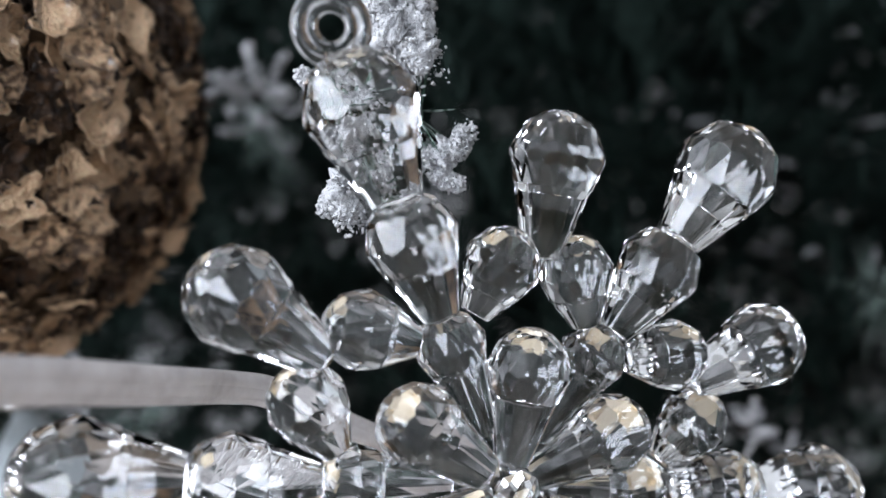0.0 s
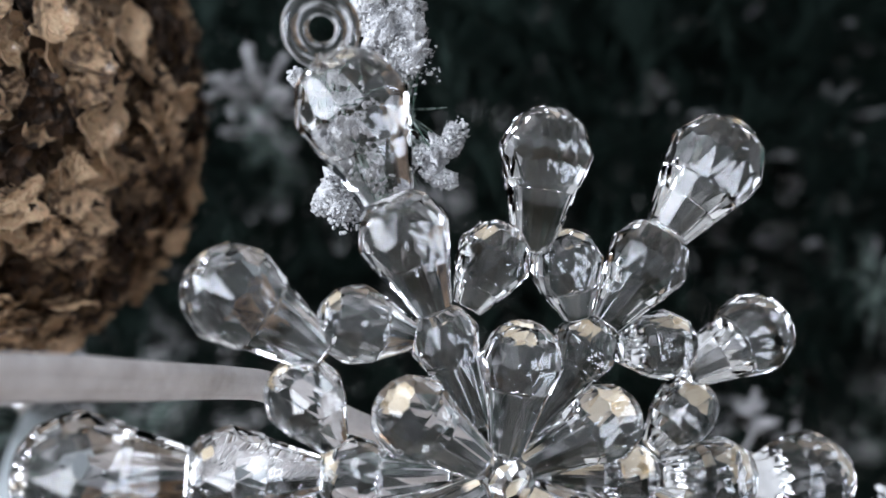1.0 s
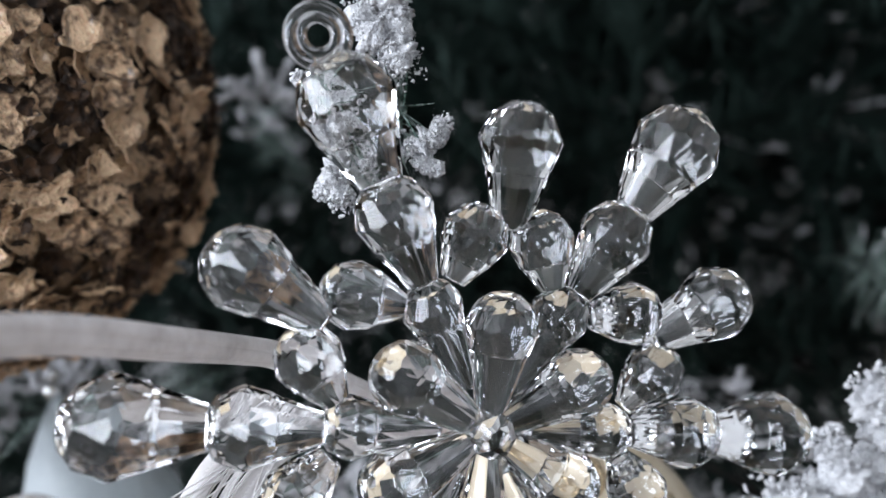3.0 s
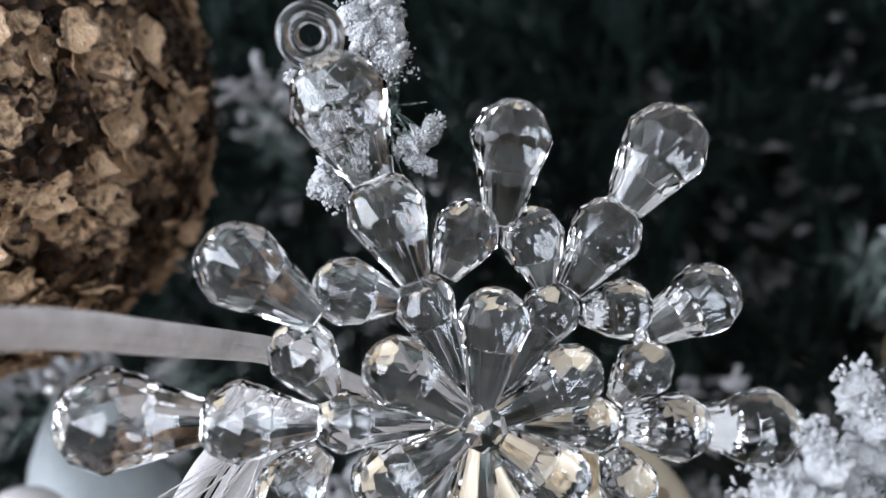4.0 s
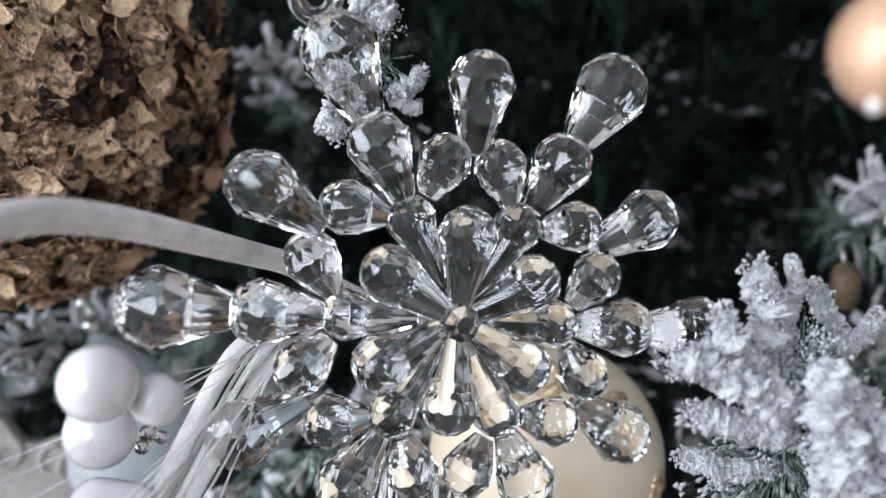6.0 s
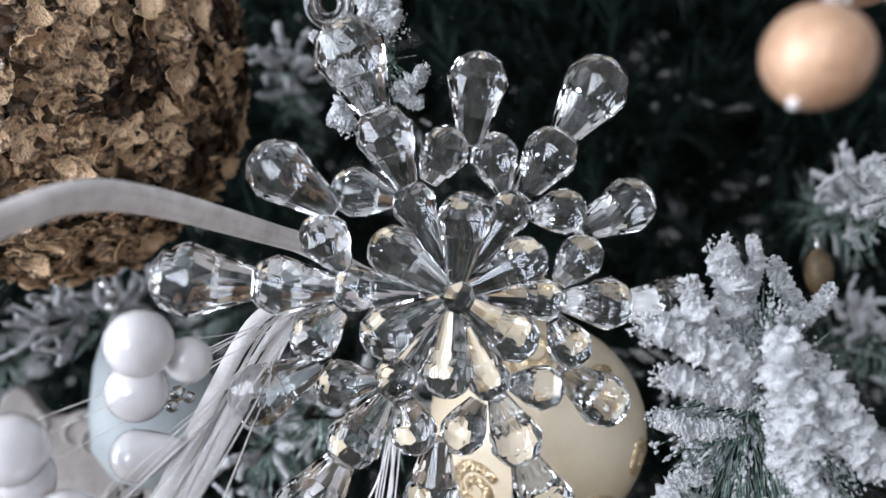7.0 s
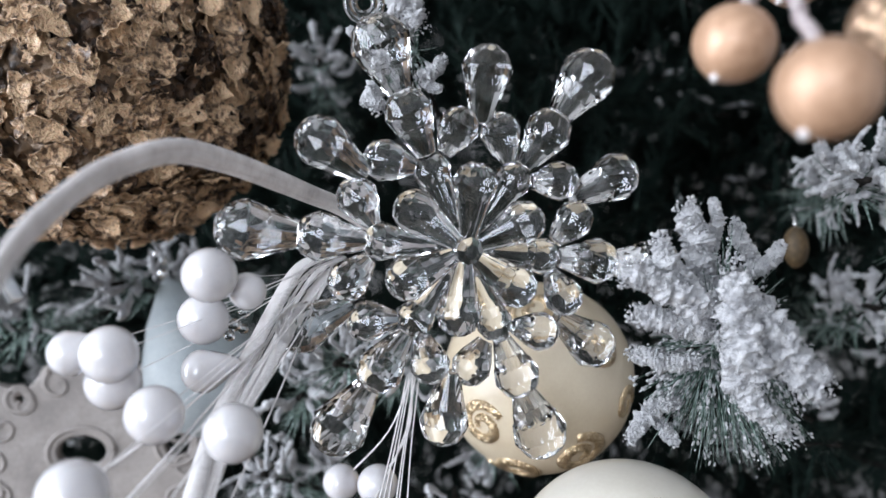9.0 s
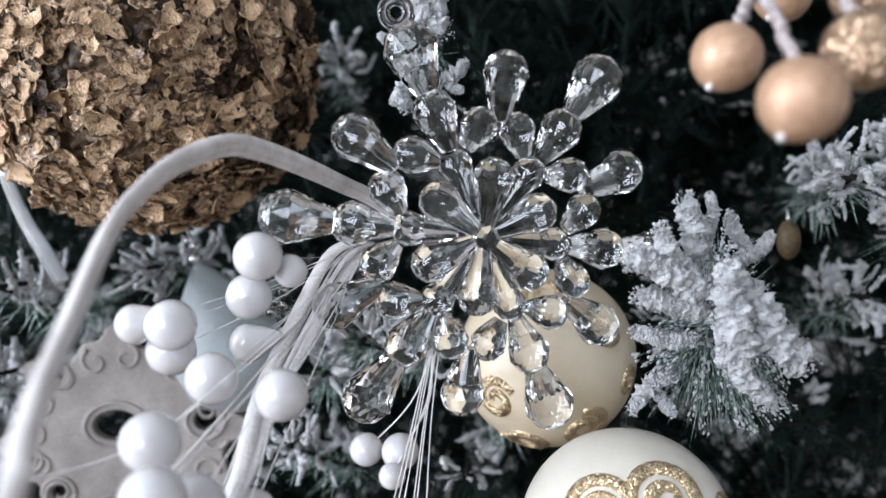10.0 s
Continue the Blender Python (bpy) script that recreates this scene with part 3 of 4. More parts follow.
# ---- the clear snowflake ornament ----
def drop_mesh(name, R, tail, n=14, neck=0.40, lat=78, lat2=67, front=1.0, back=0.85):
    """A faceted teardrop along +x: its head's centre at the origin, its neck at -tail."""
    half = math.pi / n
    rings = []
    lat = radians(lat)
    r0, x0 = R * math.cos(lat), R * math.sin(lat)
    r1, x1 = R * math.cos(radians(lat2)), R * math.sin(radians(lat2))
    rings = [(r0, x0), (r1, x1)]
    while len(rings) < 16:
        (ra, xa), (rb, xb) = rings[-2], rings[-1]
        dr, dx = rb * math.cos(half) - ra, xb - xa
        s = -2 * (ra * dr + xa * dx) / (dr * dr + dx * dx)
        rc, xc = ra + s * dr, xa + s * dx
        if xc < -0.66 * R:
            break
        rings.append((rc, xc))
    s = Soup()
    verts, faces = [], []
    for k, (rr, xx) in enumerate(rings):
        for i in range(n):
            w = 2 * math.pi * (i + 0.5 * (k % 2)) / n
            verts.append((xx, rr * math.cos(w), rr * math.sin(w)))

    def at(k, i):
        return k * n + i % n

    faces.append(tuple(at(0, i) for i in range(n)))
    for i in range(n):
        faces.append((at(0, i), at(1, i), at(0, i + 1)))
    last = len(rings) - 1
    for k in range(last - 1):
        for i in range(n):
            sh = k % 2
            faces.append((at(k, i), at(k + 1, i - 1 + sh), at(k + 2, i), at(k + 1, i + sh)))
    k = last - 1
    for i in range(n):
        sh = k % 2
        faces.append((at(k, i), at(last, i - 1 + sh), at(last, i + sh)))
    base = len(verts)
    rl = rings[last][0]
    for i in range(n):
        w = 2 * math.pi * (i + 0.5 * (last % 2)) / n
        verts.append((-tail, R * neck * math.cos(w), R * neck * math.sin(w)))
    for i in range(n):
        faces.append((at(last, i), base + i, base + (i + 1) % n, at(last, i + 1)))
    faces.append(tuple(base + i for i in range(n))[::-1])
    s.add(verts, faces, False)
    me = s.mesh(name, ACRYLIC)
    bm = bmesh.new()
    bm.from_mesh(me)
    bmesh.ops.recalc_face_normals(bm, faces=bm.faces[:])
    ends = rings[last][1]
    bmesh.ops.bevel(bm, geom=[e for e in bm.edges if max(p.co.x for p in e.verts) < ends + 1e-6], offset=R * 0.025, segments=1, affect="EDGES", profile=0.5)
    # a domed, cut face and a shallow back
    bmesh.ops.bisect_plane(bm, geom=bm.verts[:] + bm.edges[:] + bm.faces[:], dist=1e-7, plane_co=(0, 0, 0), plane_no=(0, 0, 1))
    for p in bm.verts:
        p.co.z *= back if p.co.z < 0 else front
    bm.to_mesh(me)
    bm.free()
    me.polygons.foreach_set("use_smooth", [False] * len(me.polygons))
    return me


FLAKE = pose(0.0096, 0.1317, 1.2635, 6.75, 6.40, 21.09) @ pose(0, 0, 0, 90, 0, 0)
flake = thing("snowflake_ornament", FLAKE, "clear faceted acrylic snowflake ornament of teardrop beads", "ornament")
KINDS = {"petal": drop_mesh("petal", 0.0067, 0.0150), "node": drop_mesh("node", 0.0056, 0.0155), "middle": drop_mesh("middle", 0.0070, 0.0125),
         "end": drop_mesh("end", 0.0085, 0.0152), "between": drop_mesh("between", 0.0074, 0.0150), "side": drop_mesh("side", 0.0060, 0.0085)}


def bead(kind, x, y, z, tx, ty, tz, twist):
    """One teardrop with its head's centre at x, y, z, its tail towards tx, ty, tz."""
    d = unit((x - tx, y - ty, z - tz))
    m = Vector(d).to_track_quat("X", "Z").to_matrix().to_4x4()
    return part("bead", KINDS[kind], None, flake, m=Matrix.Translation((x, y, z)) @ m @ pose(0, 0, 0, twist, 0, 0))


for k in range(6):
    a = radians(180 - 60 * k)
    c, s_ = math.cos(a), math.sin(a)
    ch, sh = math.cos(a - radians(30)), math.sin(a - radians(30))
    tw = 0
    bead("node", 0.0240 * c, 0.0240 * s_, -0.001, 0, 0, -0.001, tw)
    bead("middle", 0.0416 * c, 0.0416 * s_, 0, 0, 0, 0, tw)
    bead("end", 0.0613 * c, 0.0613 * s_, 0, 0, 0, 0, tw)
    bead("petal", 0.0185 * ch, 0.0185 * sh, 0.0015, 0, 0, 0.0005, tw)
    bead("between", 0.0507 * ch, 0.0507 * sh, 0, 0, 0, 0, tw)
    for q in (-0.339, 0.339):
        bead("side", 0.0345 * math.cos(a + q), 0.0345 * math.sin(a + q), 0, 0.0255 * math.cos(a + q * 0.25), 0.0255 * math.sin(a + q * 0.25), 0, tw)
hub = Soup()
hv = [(0.0042 * math.cos(i * math.pi / 4) * q, 0.0042 * math.sin(i * math.pi / 4) * q, z) for q, z in ((1, 0.001), (0.95, 0.0045), (0.5, 0.0066)) for i in range(8)]
hv += [(0.0042 * math.cos(i * math.pi / 4), 0.0042 * math.sin(i * math.pi / 4), -0.004) for i in range(8)]
hub.add(hv, [(i + j, (i + 1) % 8 + j, (i + 1) % 8 + j + 8, i + j + 8) for j in (0, 8) for i in range(8)] + [tuple(range(16, 24))]
        + [(24 + i, 24 + (i + 1) % 8, (i + 1) % 8, i) for i in range(8)] + [tuple(range(31, 23, -1))], False)
part("centre_bead", hub, ACRYLIC, flake)
ring = Soup()
ang = radians(120)
lc = np.array((0.0728 * math.cos(ang), 0.0728 * math.sin(ang), 0))
for big_, thin in ((0.0045, 0.0011), (0.0027, 0.0009)):
    rv, rf = [], []
    for i in range(32):
        for j in range(10):
            u, w = 2 * math.pi * i / 32, 2 * math.pi * j / 10
            rr = big_ + thin * math.cos(w)
            rv.append(lc + (rr * math.cos(u), rr * math.sin(u), 1.3 * thin * math.sin(w)))
            rf.append((i * 10 + j, ((i + 1) % 32) * 10 + j, ((i + 1) % 32) * 10 + (j + 1) % 10, i * 10 + (j + 1) % 10))
    ring.add(rv, rf)
part("hanging_loop", ring, ACRYLIC, flake)
cam.data.dof.focus_object = flake


# ---- the gilded bark ball ----
def bark_ball(place, R):
    ob = thing("bark_ball", place, "large ball ornament covered in gilded tan bark flakes", "ornament")
    v, f = ico(7)
    out = np.empty_like(v)
    for i, p in enumerate(v):
        q = Vector(p)
        warp = q * 7 + noise.noise_vector(q * 9) * 0.35
        dist, _ = noise.voronoi(warp)
        edge = min(0.35, dist[1] - dist[0])
        h = edge * 0.0085 + noise.fractal(q * 22, 0.9, 2.1, 4) * 0.0011 + noise.noise(q * 5) * 0.0016
        out[i] = p * (R - 0.0072 + h)
    s = Soup()
    s.add(out, f)
    core = part("core", s, BARK, ob)
    r = np.random.default_rng(31)
    shapes = []
    n = 20
    for k in range(16):
        c = Soup()
        lobes = np.convolve(np.tile(r.uniform(0.30, 1.40, n), 3), (0.25, 0.5, 0.25), "same")[n:2 * n]
        rad = lobes * r.uniform(0.82, 1.12, n)
        cx, cy, cz = r.uniform(-0.10, 0.35), r.uniform(-0.20, 0.25), r.uniform(-0.25, 0.25)
        curl = np.convolve(np.tile(r.uniform(-0.10, 0.55, n), 3), (0.2, 0.6, 0.2), "same")[n:2 * n]
        vs = [(0, 0, r.uniform(-0.05, 0.08))]
        for ring_, h, lift in ((0.45, 0.0, 0.0), (0.80, 0.0, 0.25), (1.0, 0.0, 1.0), (0.97, -0.10, 1.0)):
            bumps = r.normal(0, 0.05, n) if h == 0 else bumps
            for i in range(n):
                w = 2 * math.pi * i / n
                x, y = ring_ * rad[i] * math.cos(w), ring_ * rad[i] * math.sin(w) * 0.8
                vs.append((x, y, h + cx * x * x + cy * y * y + cz * x * y + bumps[i] + lift * curl[i] * 0.6))
        fs = [(0, 1 + i, 1 + (i + 1) % n) for i in range(n)]
        for q in range(3):
            fs += [(1 + q * n + i, 1 + q * n + n + i, 1 + q * n + n + (i + 1) % n, 1 + q * n + (i + 1) % n) for i in range(n)]
        fs += [tuple(1 + 3 * n + i for i in range(n))[::-1]]
        c.add(vs, fs, True)
        shapes.append((np.array(vs), fs, c))
    chips = [c.mesh("chip", CHIP) for _, _, c in shapes]
    darks = [c.mesh("dark_chip", DARK_CHIP) for _, _, c in shapes]
    rest, rest_dark = Soup(), Soup()
    made = 0
    for k in range(5200):
        d = unit(r.normal(0, 1, 3))
        # Bias to +x and the top: more dark flakes stand in for shade there.
        patch_shade = noise.noise(Vector(d) * 3.4 + Vector((7, 3, 5))) + 0.6 * noise.noise(Vector(d) * 9) + 0.40 * d[0] + 0.15 * d[2]
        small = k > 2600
        dark = patch_shade > 0.33 if not small else r.random() < 0.75
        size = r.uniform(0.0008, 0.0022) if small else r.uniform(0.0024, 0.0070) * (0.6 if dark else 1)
        lean = 0.45 if small else 0.24
        tilt = Euler((r.normal(0, lean), r.normal(0, lean), r.uniform(0, 6.28)))
        m = Vector(d).to_track_quat("Z", "Y").to_matrix() @ tilt.to_matrix()
        j = int(r.integers(16))
        pos = d * (R - 0.0026 + r.uniform(-0.0022, 0.0026))
        near = d[1] < -0.35 and d[0] > -0.5 and not small
        if near and made < 300:
            made += 1
            mm = Matrix.Translation(pos) @ m.to_4x4() @ Matrix.Scale(size, 4)
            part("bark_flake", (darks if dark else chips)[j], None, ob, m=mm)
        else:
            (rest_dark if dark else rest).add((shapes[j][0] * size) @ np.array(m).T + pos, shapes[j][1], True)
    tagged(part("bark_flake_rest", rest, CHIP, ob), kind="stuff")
    tagged(part("dark_flake_rest", rest_dark, DARK_CHIP, ob), kind="stuff")
    return ob


bark_ball((-0.1232, 0.194, 1.3343), 0.067)


# ---- cream baubles ----
def swirl(parent, R, d, size, turns, start, flip=1, wide=0.0020):
    """A raised glitter spiral on the ball, round the direction d."""
    d = unit(d)
    a = unit(np.cross((0, 0, 1), d))
    b = np.cross(d, a)
    pts, rad = [], []
    for i in range(int(26 * turns)):
        t = i / (26 * turns - 1)
        w = start + flip * 2 * math.pi * turns * t
        q = size * (1 - 0.80 * t)
        pts.append(unit(d * R + (a * math.cos(w) + b * math.sin(w)) * q) * (R + 0.0001))
        rad.append(wide * (0.55 + 0.45 * math.sin(math.pi * min(1, 0.1 + t))))
    s = Soup()
    tube(s, pts, rad, 8)
    v = s.v[0]
    n = np.linalg.norm(v, axis=1, keepdims=True)
    s.v[0] = v / n * (R + (n - R) * 0.45)
    return part("glitter_swirl", s, GLITTER, parent)


def bauble(place, R, swirls, label, paint):
    ob = thing("bauble", place, label, "ornament", "cream baubles")
    s = Soup()
    ball(s, R, form=ico(5))
    part("ball", s, paint, ob)
    for w in swirls:
        swirl(ob, R, *w)
    return ob


bauble((0.0325, 0.1994, 1.2149), 0.0344, (
    ((-0.58, -0.74, -0.34), 0.0085, 1.5, 0.4, 1, 0.0022), ((0.36, -0.66, -0.66), 0.0095, 1.5, 2.0, -1, 0.0026), ((-0.28, -0.46, -0.84), 0.0100, 1.4, 3.0, 1, 0.0026),
    ((0.60, -0.68, 0.42), 0.0090, 1.3, 1.0, 1), ((-0.05, -0.62, 0.78), 0.0085, 1.4, 4.0, -1), ((0.85, -0.5, -0.2), 0.006, 1.2, 0.0, 1)),
    "cream satin ball bauble with gold glitter swirls", CREAM)
bauble((0.0513, 0.1194, 1.1734), 0.0319, (
    ((-0.36, -0.78, 0.50), 0.0105, 1.6, 0.2, 1, 0.0024), ((0.26, -0.74, 0.58), 0.0115, 1.5, 3.0, -1, 0.0028), ((0.85, -0.45, 0.30), 0.008, 1.4, 0.5, 1), ((-0.1, -0.95, -0.1), 0.008, 1.4, 0.5, 1)),
    "ivory ball bauble with thick gold glitter scrolls", IVORY)


# ---- gold berries ----
berries = thing("berry_spray", (0.085, 0.06, 1.33), "spray of gold berries on frosted twigs", "ornament")
BASE = np.array((0.085, 0.06, 1.33))
bv, bf = ico(4)
for k, (p, r0, glit) in enumerate((((0.0611, 0.0411, 1.3004), 0.0072, 0), ((0.0661, 0.0124, 1.2876), 0.0075, 0), ((0.0797, 0.0204, 1.2972), 0.0075, 1),
                                   ((0.0835, 0.0763, 1.3218), 0.0070, 0), ((0.0885, 0.0400, 1.3125), 0.0075, 1))):
    s = Soup()
    p = np.array(p) - BASE
    v = bv.copy()
    d = unit(np.array((-0.5, -0.3, -0.75)))
    h = np.clip(v @ d, 0, 1)
    v = v * (1 + 0.10 * h[:, None] ** 10) * np.array((1.0, 1.0, 0.97))
    s.add(v * r0 + p, bf)
    b = part("berry", s, BRONZE if glit else BERRY, berries, "bronze glitter berry" if glit else "")
    t = Soup()
    lump(t, p + d * r0 * 1.10, 0.0008, ICO2, 0.2)
    part("tip", t, STEM, b, "pale bead at the berry's tip")
for pts in (((0.0635, 0.042, 1.3071), (0.0665, 0.046, 1.3125), (0.0690, 0.050, 1.3160)), ((0.0690, 0.050, 1.3160), (0.0700, 0.040, 1.3090), (0.0690, 0.022, 1.2945)),
            ((0.0690, 0.050, 1.3160), (0.0760, 0.055, 1.3230), (0.085, 0.06, 1.33)), ((0.0800, 0.055, 1.324), (0.0830, 0.040, 1.312), (0.0810, 0.026, 1.3040)),
            ((0.085, 0.06, 1.33), (0.115, 0.10, 1.42), (0.14, 0.4, 1.50))):
    s = Soup()
    path = glide(pts, 8)
    path = path + np.random.default_rng(3).normal(0, 0.0002, path.shape)
    tube(s, path - BASE, 0.0013, 8)
    part("twig", s, TWIG, berries, "greyish frosted twig")


# ---- the white arching stem and the pearl spray ----
stem = thing("arching_stem", (-0.0128, 0.15, 1.2671), "long white wrapped stem arching past the bark ball", "stem")
path = glide([(-0.037, -0.05, 1.2396), (-0.0457, -0.03, 1.2443), (-0.0513, -0.012, 1.2507), (-0.0567, 0.014, 1.2651), (-0.0581, 0.028, 1.2723), (-0.0562, 0.045, 1.2806), (-0.0500, 0.064, 1.2869), (-0.0459, 0.083, 1.2869), (-0.0378, 0.107, 1.2829), (-0.0317, 0.128, 1.2792), (-0.0262, 0.138, 1.2761), (-0.0128, 0.15, 1.2671), (0.005, 0.17, 1.255)], 8)
wide = np.linspace(1.4, 0.9, len(path))
for up_, q in ((0.0011, 0.0014), (0.0, 0.0017), (-0.0012, 0.0013)):
    s = Soup()
    wob = 1 + 0.05 * np.sin(np.arange(len(path)) * 0.37 + up_ * 4000)
    tube(s, path - np.array((-0.0128, 0.15, 1.2671)) + np.array((0.5, 0, 1)) * up_ * wide[:, None], q * wide * wob, 10, 0.7)
    part("strip", s, STEM, stem)

SPRAY = np.array((-0.0282, 0.140, 1.2618))
spray = thing("pearl_spray", tuple(SPRAY), "spray of white pearl beads on clear white plastic strips", "ornament")


def strand(pts, w, flat=0.35, parent=spray, origin=SPRAY, up=(1, 0, 0)):
    s = Soup()
    tube(s, glide(pts, 6) - origin, w, 6, flat, up)
    return part("strand", s, FIBRE, parent)


r = np.random.default_rng(12)
main = np.array([(-0.0282, 0.140, 1.2618), (-0.036, 0.132, 1.2570), (-0.0425, 0.112, 1.241), (-0.0477, 0.087, 1.2227), (-0.0479, 0.067, 1.2088), (-0.049, 0.055, 1.2025)])
for k in range(5):
    off = r.normal(0, 1, 3) * (0.0022, 0.002, 0.0022)
    fan = np.linspace(0.3, 1.3, 6)[:, None]
    strand(main + off * fan, r.uniform(0.00015, 0.00045))
slim = np.linspace(1, 0, 6)[:, None]
strand(main + (-0.0045, 0.0, 0.001) * slim, 0.0025, 0.2)
strand(main + (0.0060, 0.003, -0.001) * slim, 0.0022, 0.2)
strand(main + (0.0015, 0.001, 0.0), 0.0009, 0.25)
pearls = ((-0.0499, 0.0879, 1.2595, 1), (-0.0573, 0.1038, 1.2475, 1), (-0.0695, 0.0761, 1.2425, 1), (-0.0731, 0.0850, 1.2346, 1), (-0.0577, 0.0719, 1.2295, 1),
          (-0.0566, 0.1010, 1.2345, 0.86), (-0.0397, 0.0708, 1.2256, 1), (-0.0596, 0.0388, 1.2219, 1), (-0.0526, 0.0227, 1.2149, 1), (-0.0498, 0.0375, 1.209, 1),
          (-0.046, 0.0640, 1.1977, 1), (-0.0429, 0.0952, 1.2551, 0.70), (-0.0801, 0.0792, 1.2425, 0.82))
for k, (x, y, z, q) in enumerate(pearls):
    s = Soup()
    p = np.array((x, y, z)) - SPRAY
    egg = k in (5, 12)
    v = ICO3[0].copy()
    if egg:
        d = unit((1.0, 0.1, 0.25))
        h = v @ d
        side = v - np.outer(h, d)
        v = side * (1 - 0.5 * np.clip(h, 0, 1))[:, None] + np.outer(h * np.where(h > 0, 1.7, 1.0), d)
    v, f = (v, ICO3[1]) if egg else ico(4)
    s.add(v * 0.00665 * q + p, f)
    part("pearl", s, PEARL, spray)
    root = main[0] - SPRAY + r.normal(0, 0.002, 3)
    strand([root + SPRAY, (root + p) / 2 + SPRAY + (0, 0, -0.002), p + SPRAY], 0.00022)
for q in ((-0.075, 0.02, 1.20), (-0.085, 0.03, 1.215)):
    strand([main[2], (main[3] + q) / 2, q], 0.0004)

for x, y, z, q in ((-0.0530, 0.116, 1.2445, 0.0019), (-0.0505, 0.117, 1.2478, 0.0017), (-0.0548, 0.117, 1.2415, 0.0016), (-0.0512, 0.118, 1.2432, 0.0015)):
    s = Soup()
    s.add(ICO2[0] * q + np.array((x, y, z)) - SPRAY, ICO2[1], False)
    part("clear_bead", s, ACRYLIC, spray, "small clear faceted bead")

LOW = np.array((-0.009, 0.158, 1.2240))
spray_low = thing("pearl_spray", tuple(LOW), "small pearl cluster on thin white plastic strands", "ornament")
for x, y, z, q in ((-0.0325, 0.1560, 1.1895, 0.92), (-0.0200, 0.1505, 1.1903, 1), (-0.0215, 0.1400, 1.1850, 0.7)):
    s = Soup()
    s.add(ico(4)[0] * 0.0064 * q + np.array((x, y, z)) - LOW, ico(4)[1])
    part("pearl", s, PEARL, spray_low)
    strand([LOW, ((x - 0.009) / 2 + 0.004, 0.155, 1.206), (x, y, z)], 0.0003, parent=spray_low, origin=LOW)
for k in range(6):
    o = r.normal(0, 0.0016, 3)
    strand([LOW + o * 0.6, np.array((-0.0125, 0.145, 1.2015)) + o, np.array((-0.0159, 0.128, 1.178)) + o * 1.8], 0.00025, parent=spray_low, origin=LOW)


# ---- carved white ornament and frosted glass drop, behind the pearls ----
def carved_ornament(place):
    ob = thing("carved_ornament", place, "off-white carved resin snowflake ornament with round holes", "ornament")
    cu = bpy.data.curves.new("plate", "CURVE")
    cu.dimensions, cu.fill_mode, cu.extrude, cu.bevel_depth, cu.bevel_resolution = "2D", "BOTH", 0.0025, 0.0012, 2

    def loop(fn, n):
        sp = cu.splines.new("POLY")
        sp.points.add(n - 1)
        for i in range(n):
            x, y = fn(2 * math.pi * i / n)
            sp.points[i].co = (x, y, 0, 1)
        sp.use_cyclic_u = True

    def rim(w):
        q = 0.046 + 0.0045 * math.sin(8 * w + 0.6) + 0.0022 * math.sin(16 * w + 1.0) + 0.001 * math.sin(24 * w)
        return 1.12 * q * math.cos(w), q * math.sin(w)

    loop(rim, 220)
    holes = [(-0.004, 0.0054, 0.0120, 0.0084), (0.038, 0.0066, 0.0066, 0.0060), (-0.0435, -0.010, 0.0026, 0.0026), (-0.031, -0.026, 0.0050, 0.0046),
             (0.020, -0.030, 0.0060, 0.0055), (-0.030, 0.030, 0.0030, 0.0030), (-0.006, -0.034, 0.0040, 0.0036), (0.026, 0.031, 0.0032, 0.0030)]
    for x, y, q, h in holes:
        loop(lambda w: (x + q * math.cos(w), y + h * math.sin(w)), 28)
    tmp = bpy.data.objects.new("plate", cu)
    scene.collection.objects.link(tmp)
    me = bpy.data.meshes.new_from_object(tmp.evaluated_get(bpy.context.evaluated_depsgraph_get()))
    bpy.data.objects.remove(tmp)
    me.materials.clear()
    me.materials.append(CARVED)
    part("plate", me, None, ob)
    for x, y, q, h in holes:
        s = Soup()
        pts = [(x + (q + 0.0026) * math.cos(w), y + (h + 0.0026) * math.sin(w), 0.0036) for w in np.linspace(0, 2 * math.pi, 29)]
        tube(s, pts, 0.0013, 6)
        part("rim", s, CARVED, ob)
    for i in range(8):
        for sgn in (-1, 1):
            s = Soup()
            a = radians(45 * i + 8)
            cx, cy = 1.10 * 0.038 * math.cos(a + sgn * 0.17), 0.038 * math.sin(a + sgn * 0.17)
            pts = []
            for t in np.linspace(0, 1, 24):
                w = a + sgn * (0.4 + 6.2 * t)
                q = 0.0070 * (1 - 0.80 * t)
                pts.append((cx + q * math.cos(w), cy + q * math.sin(w), 0.0036))
            tube(s, pts, np.linspace(0.0014, 0.0008, 24), 6)
            part("scroll", s, CARVED, ob)
    return ob


carved_ornament(pose(-0.1654, 0.26, 1.1685, 90, 0, 8))

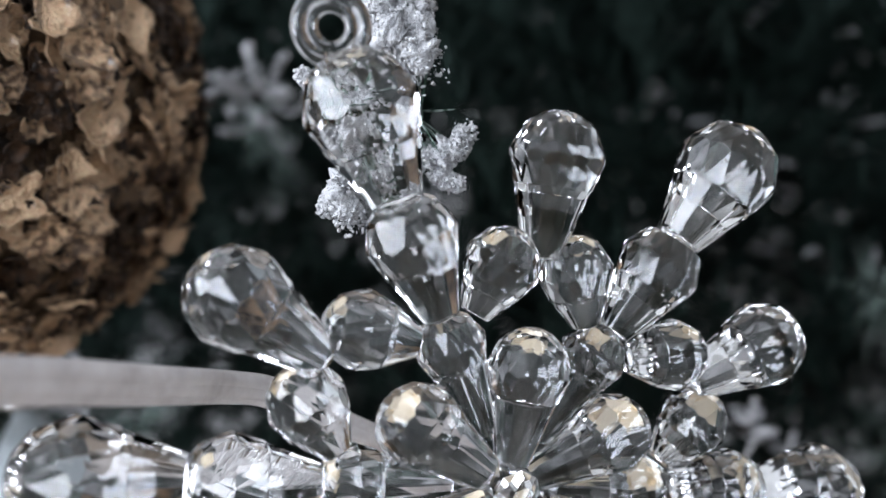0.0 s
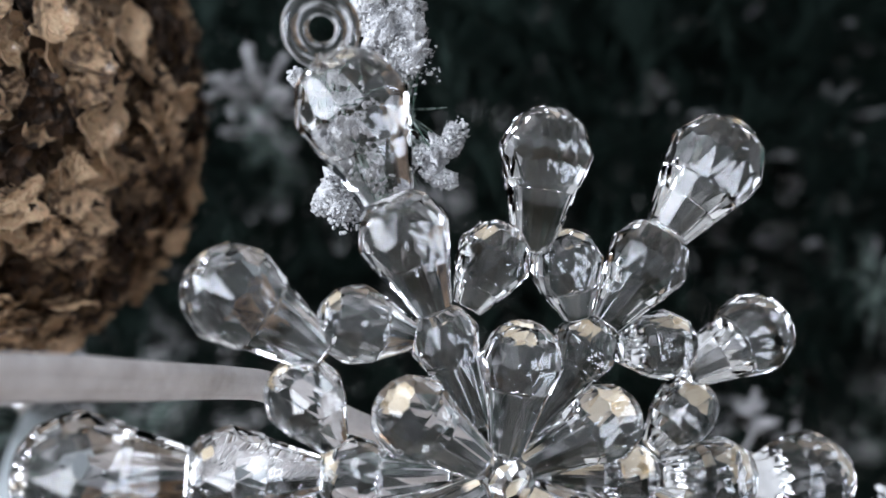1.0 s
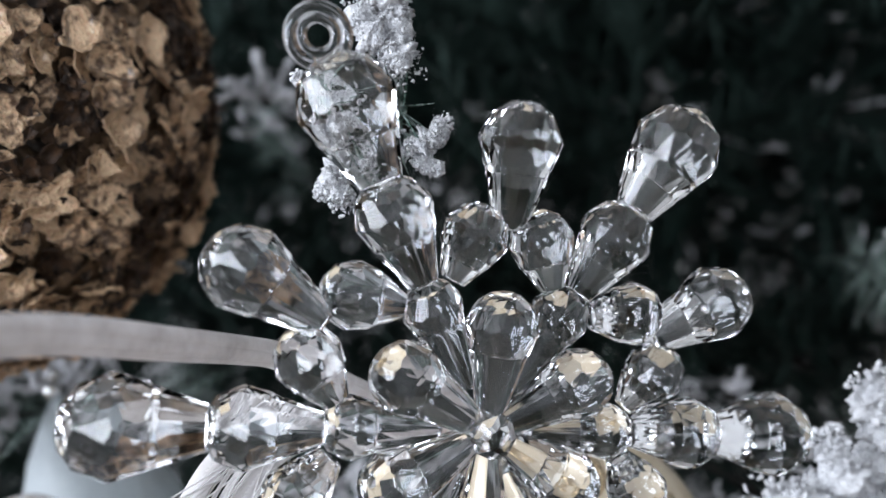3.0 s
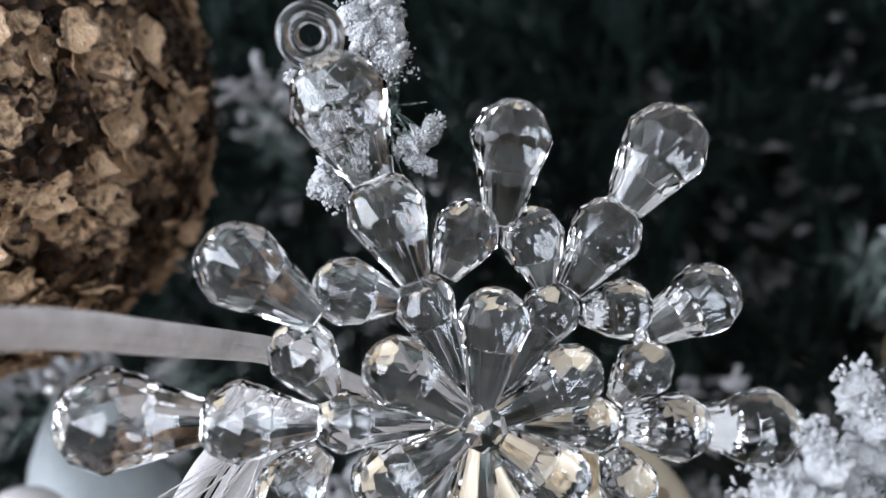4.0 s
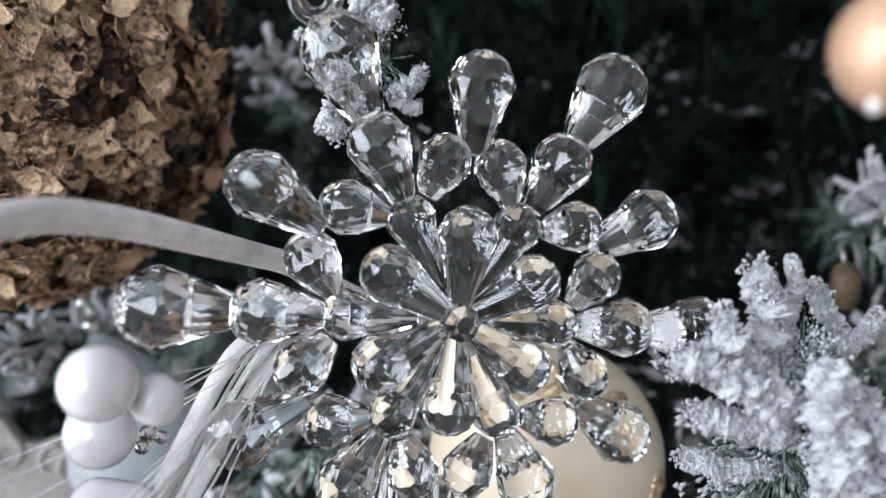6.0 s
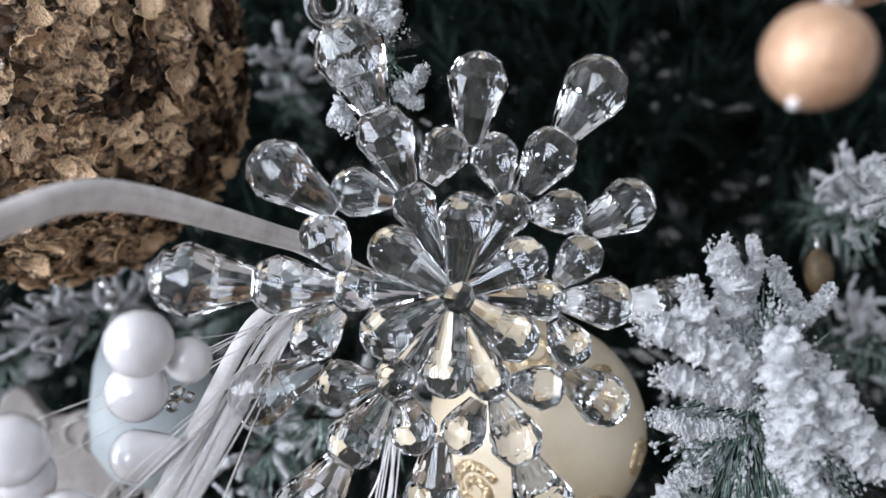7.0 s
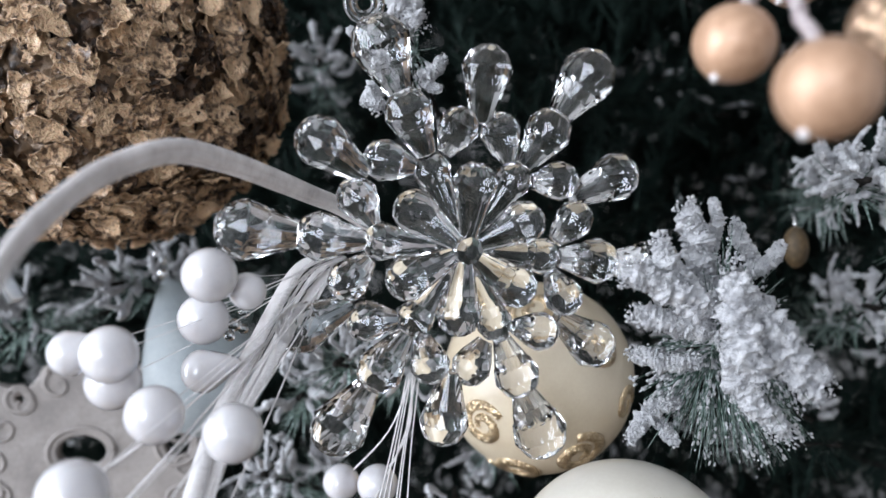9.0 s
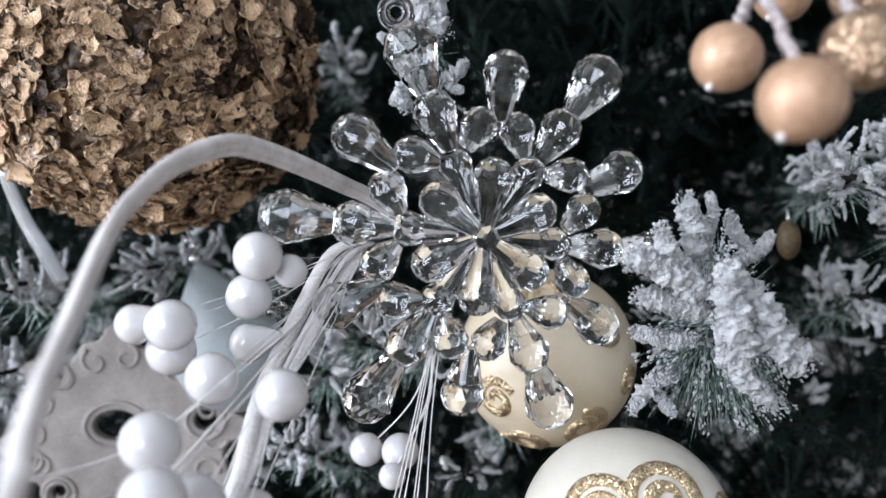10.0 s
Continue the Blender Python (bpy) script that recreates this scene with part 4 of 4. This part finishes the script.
drop = thing("glass_drop", pose(-0.1290, 0.26, 1.2500, 0, -20, 0), "pale blue frosted glass drop ornament with silver cap", "ornament")
s = Soup()
prof = [(0.002, 0.0), (0.006, -0.004), (0.015, -0.016), (0.023, -0.032), (0.027, -0.046), (0.024, -0.060), (0.012, -0.070), (0.001, -0.074)]
vv = [(q * math.cos(2 * math.pi * i / 32), q * math.sin(2 * math.pi * i / 32), z) for q, z in prof for i in range(32)]
s.add(vv, [(j * 32 + i, (j + 1) * 32 + i, (j + 1) * 32 + (i + 1) % 32, j * 32 + (i + 1) % 32) for j in range(7) for i in range(32)])
part("body", s, FROSTED, drop)
s = Soup()
for q in ((0, 0, 0.003, 0.0035), (0.003, -0.002, 0.008, 0.0026), (-0.003, 0, 0.0075, 0.0026), (0, 0, 0.0125, 0.002)):
    ball(s, q[3], q[:3])
part("cap", s, SILVER, drop, "silver beaded cap")


# ---- small things deep between the branches ----
def small_ball(name, place, r0, mat, squash, label):
    ob = thing(name, place, label, "ornament")
    s = Soup()
    ball(s, r0, squash=squash)
    part("ball", s, mat, ob)
    s = Soup()
    tube(s, [(0, 0, r0 * 0.9 * squash[2]), (0, 0.001, r0 * 1.25 * squash[2]), (0, 0.003, r0 * 1.6 * squash[2])], r0 * 0.16, 8)
    part("cap", s, SILVER, ob, "small metal cap")
    return ob


small_ball("mint_bauble", (0.1272, 0.2, 1.3218), 0.0058, MINT, (1.2, 1, 0.9), "small mint green bauble deep between the branches")
ribbon = thing("ribbon", (-0.1691, 0.21, 1.2453), "pale translucent ribbon strip hanging beside the bark ball", "ribbon")
s = Soup()
tube(s, glide([(-0.1816, 0.19, 1.2917), (-0.1798, 0.2, 1.2738), (-0.1746, 0.205, 1.2598), (-0.1691, 0.21, 1.2453)], 8) - np.array((-0.1691, 0.21, 1.2453)), np.linspace(0.0030, 0.0044, 25), 8, 0.2, (1, 0, 0))
part("strip", s, FILM, ribbon)
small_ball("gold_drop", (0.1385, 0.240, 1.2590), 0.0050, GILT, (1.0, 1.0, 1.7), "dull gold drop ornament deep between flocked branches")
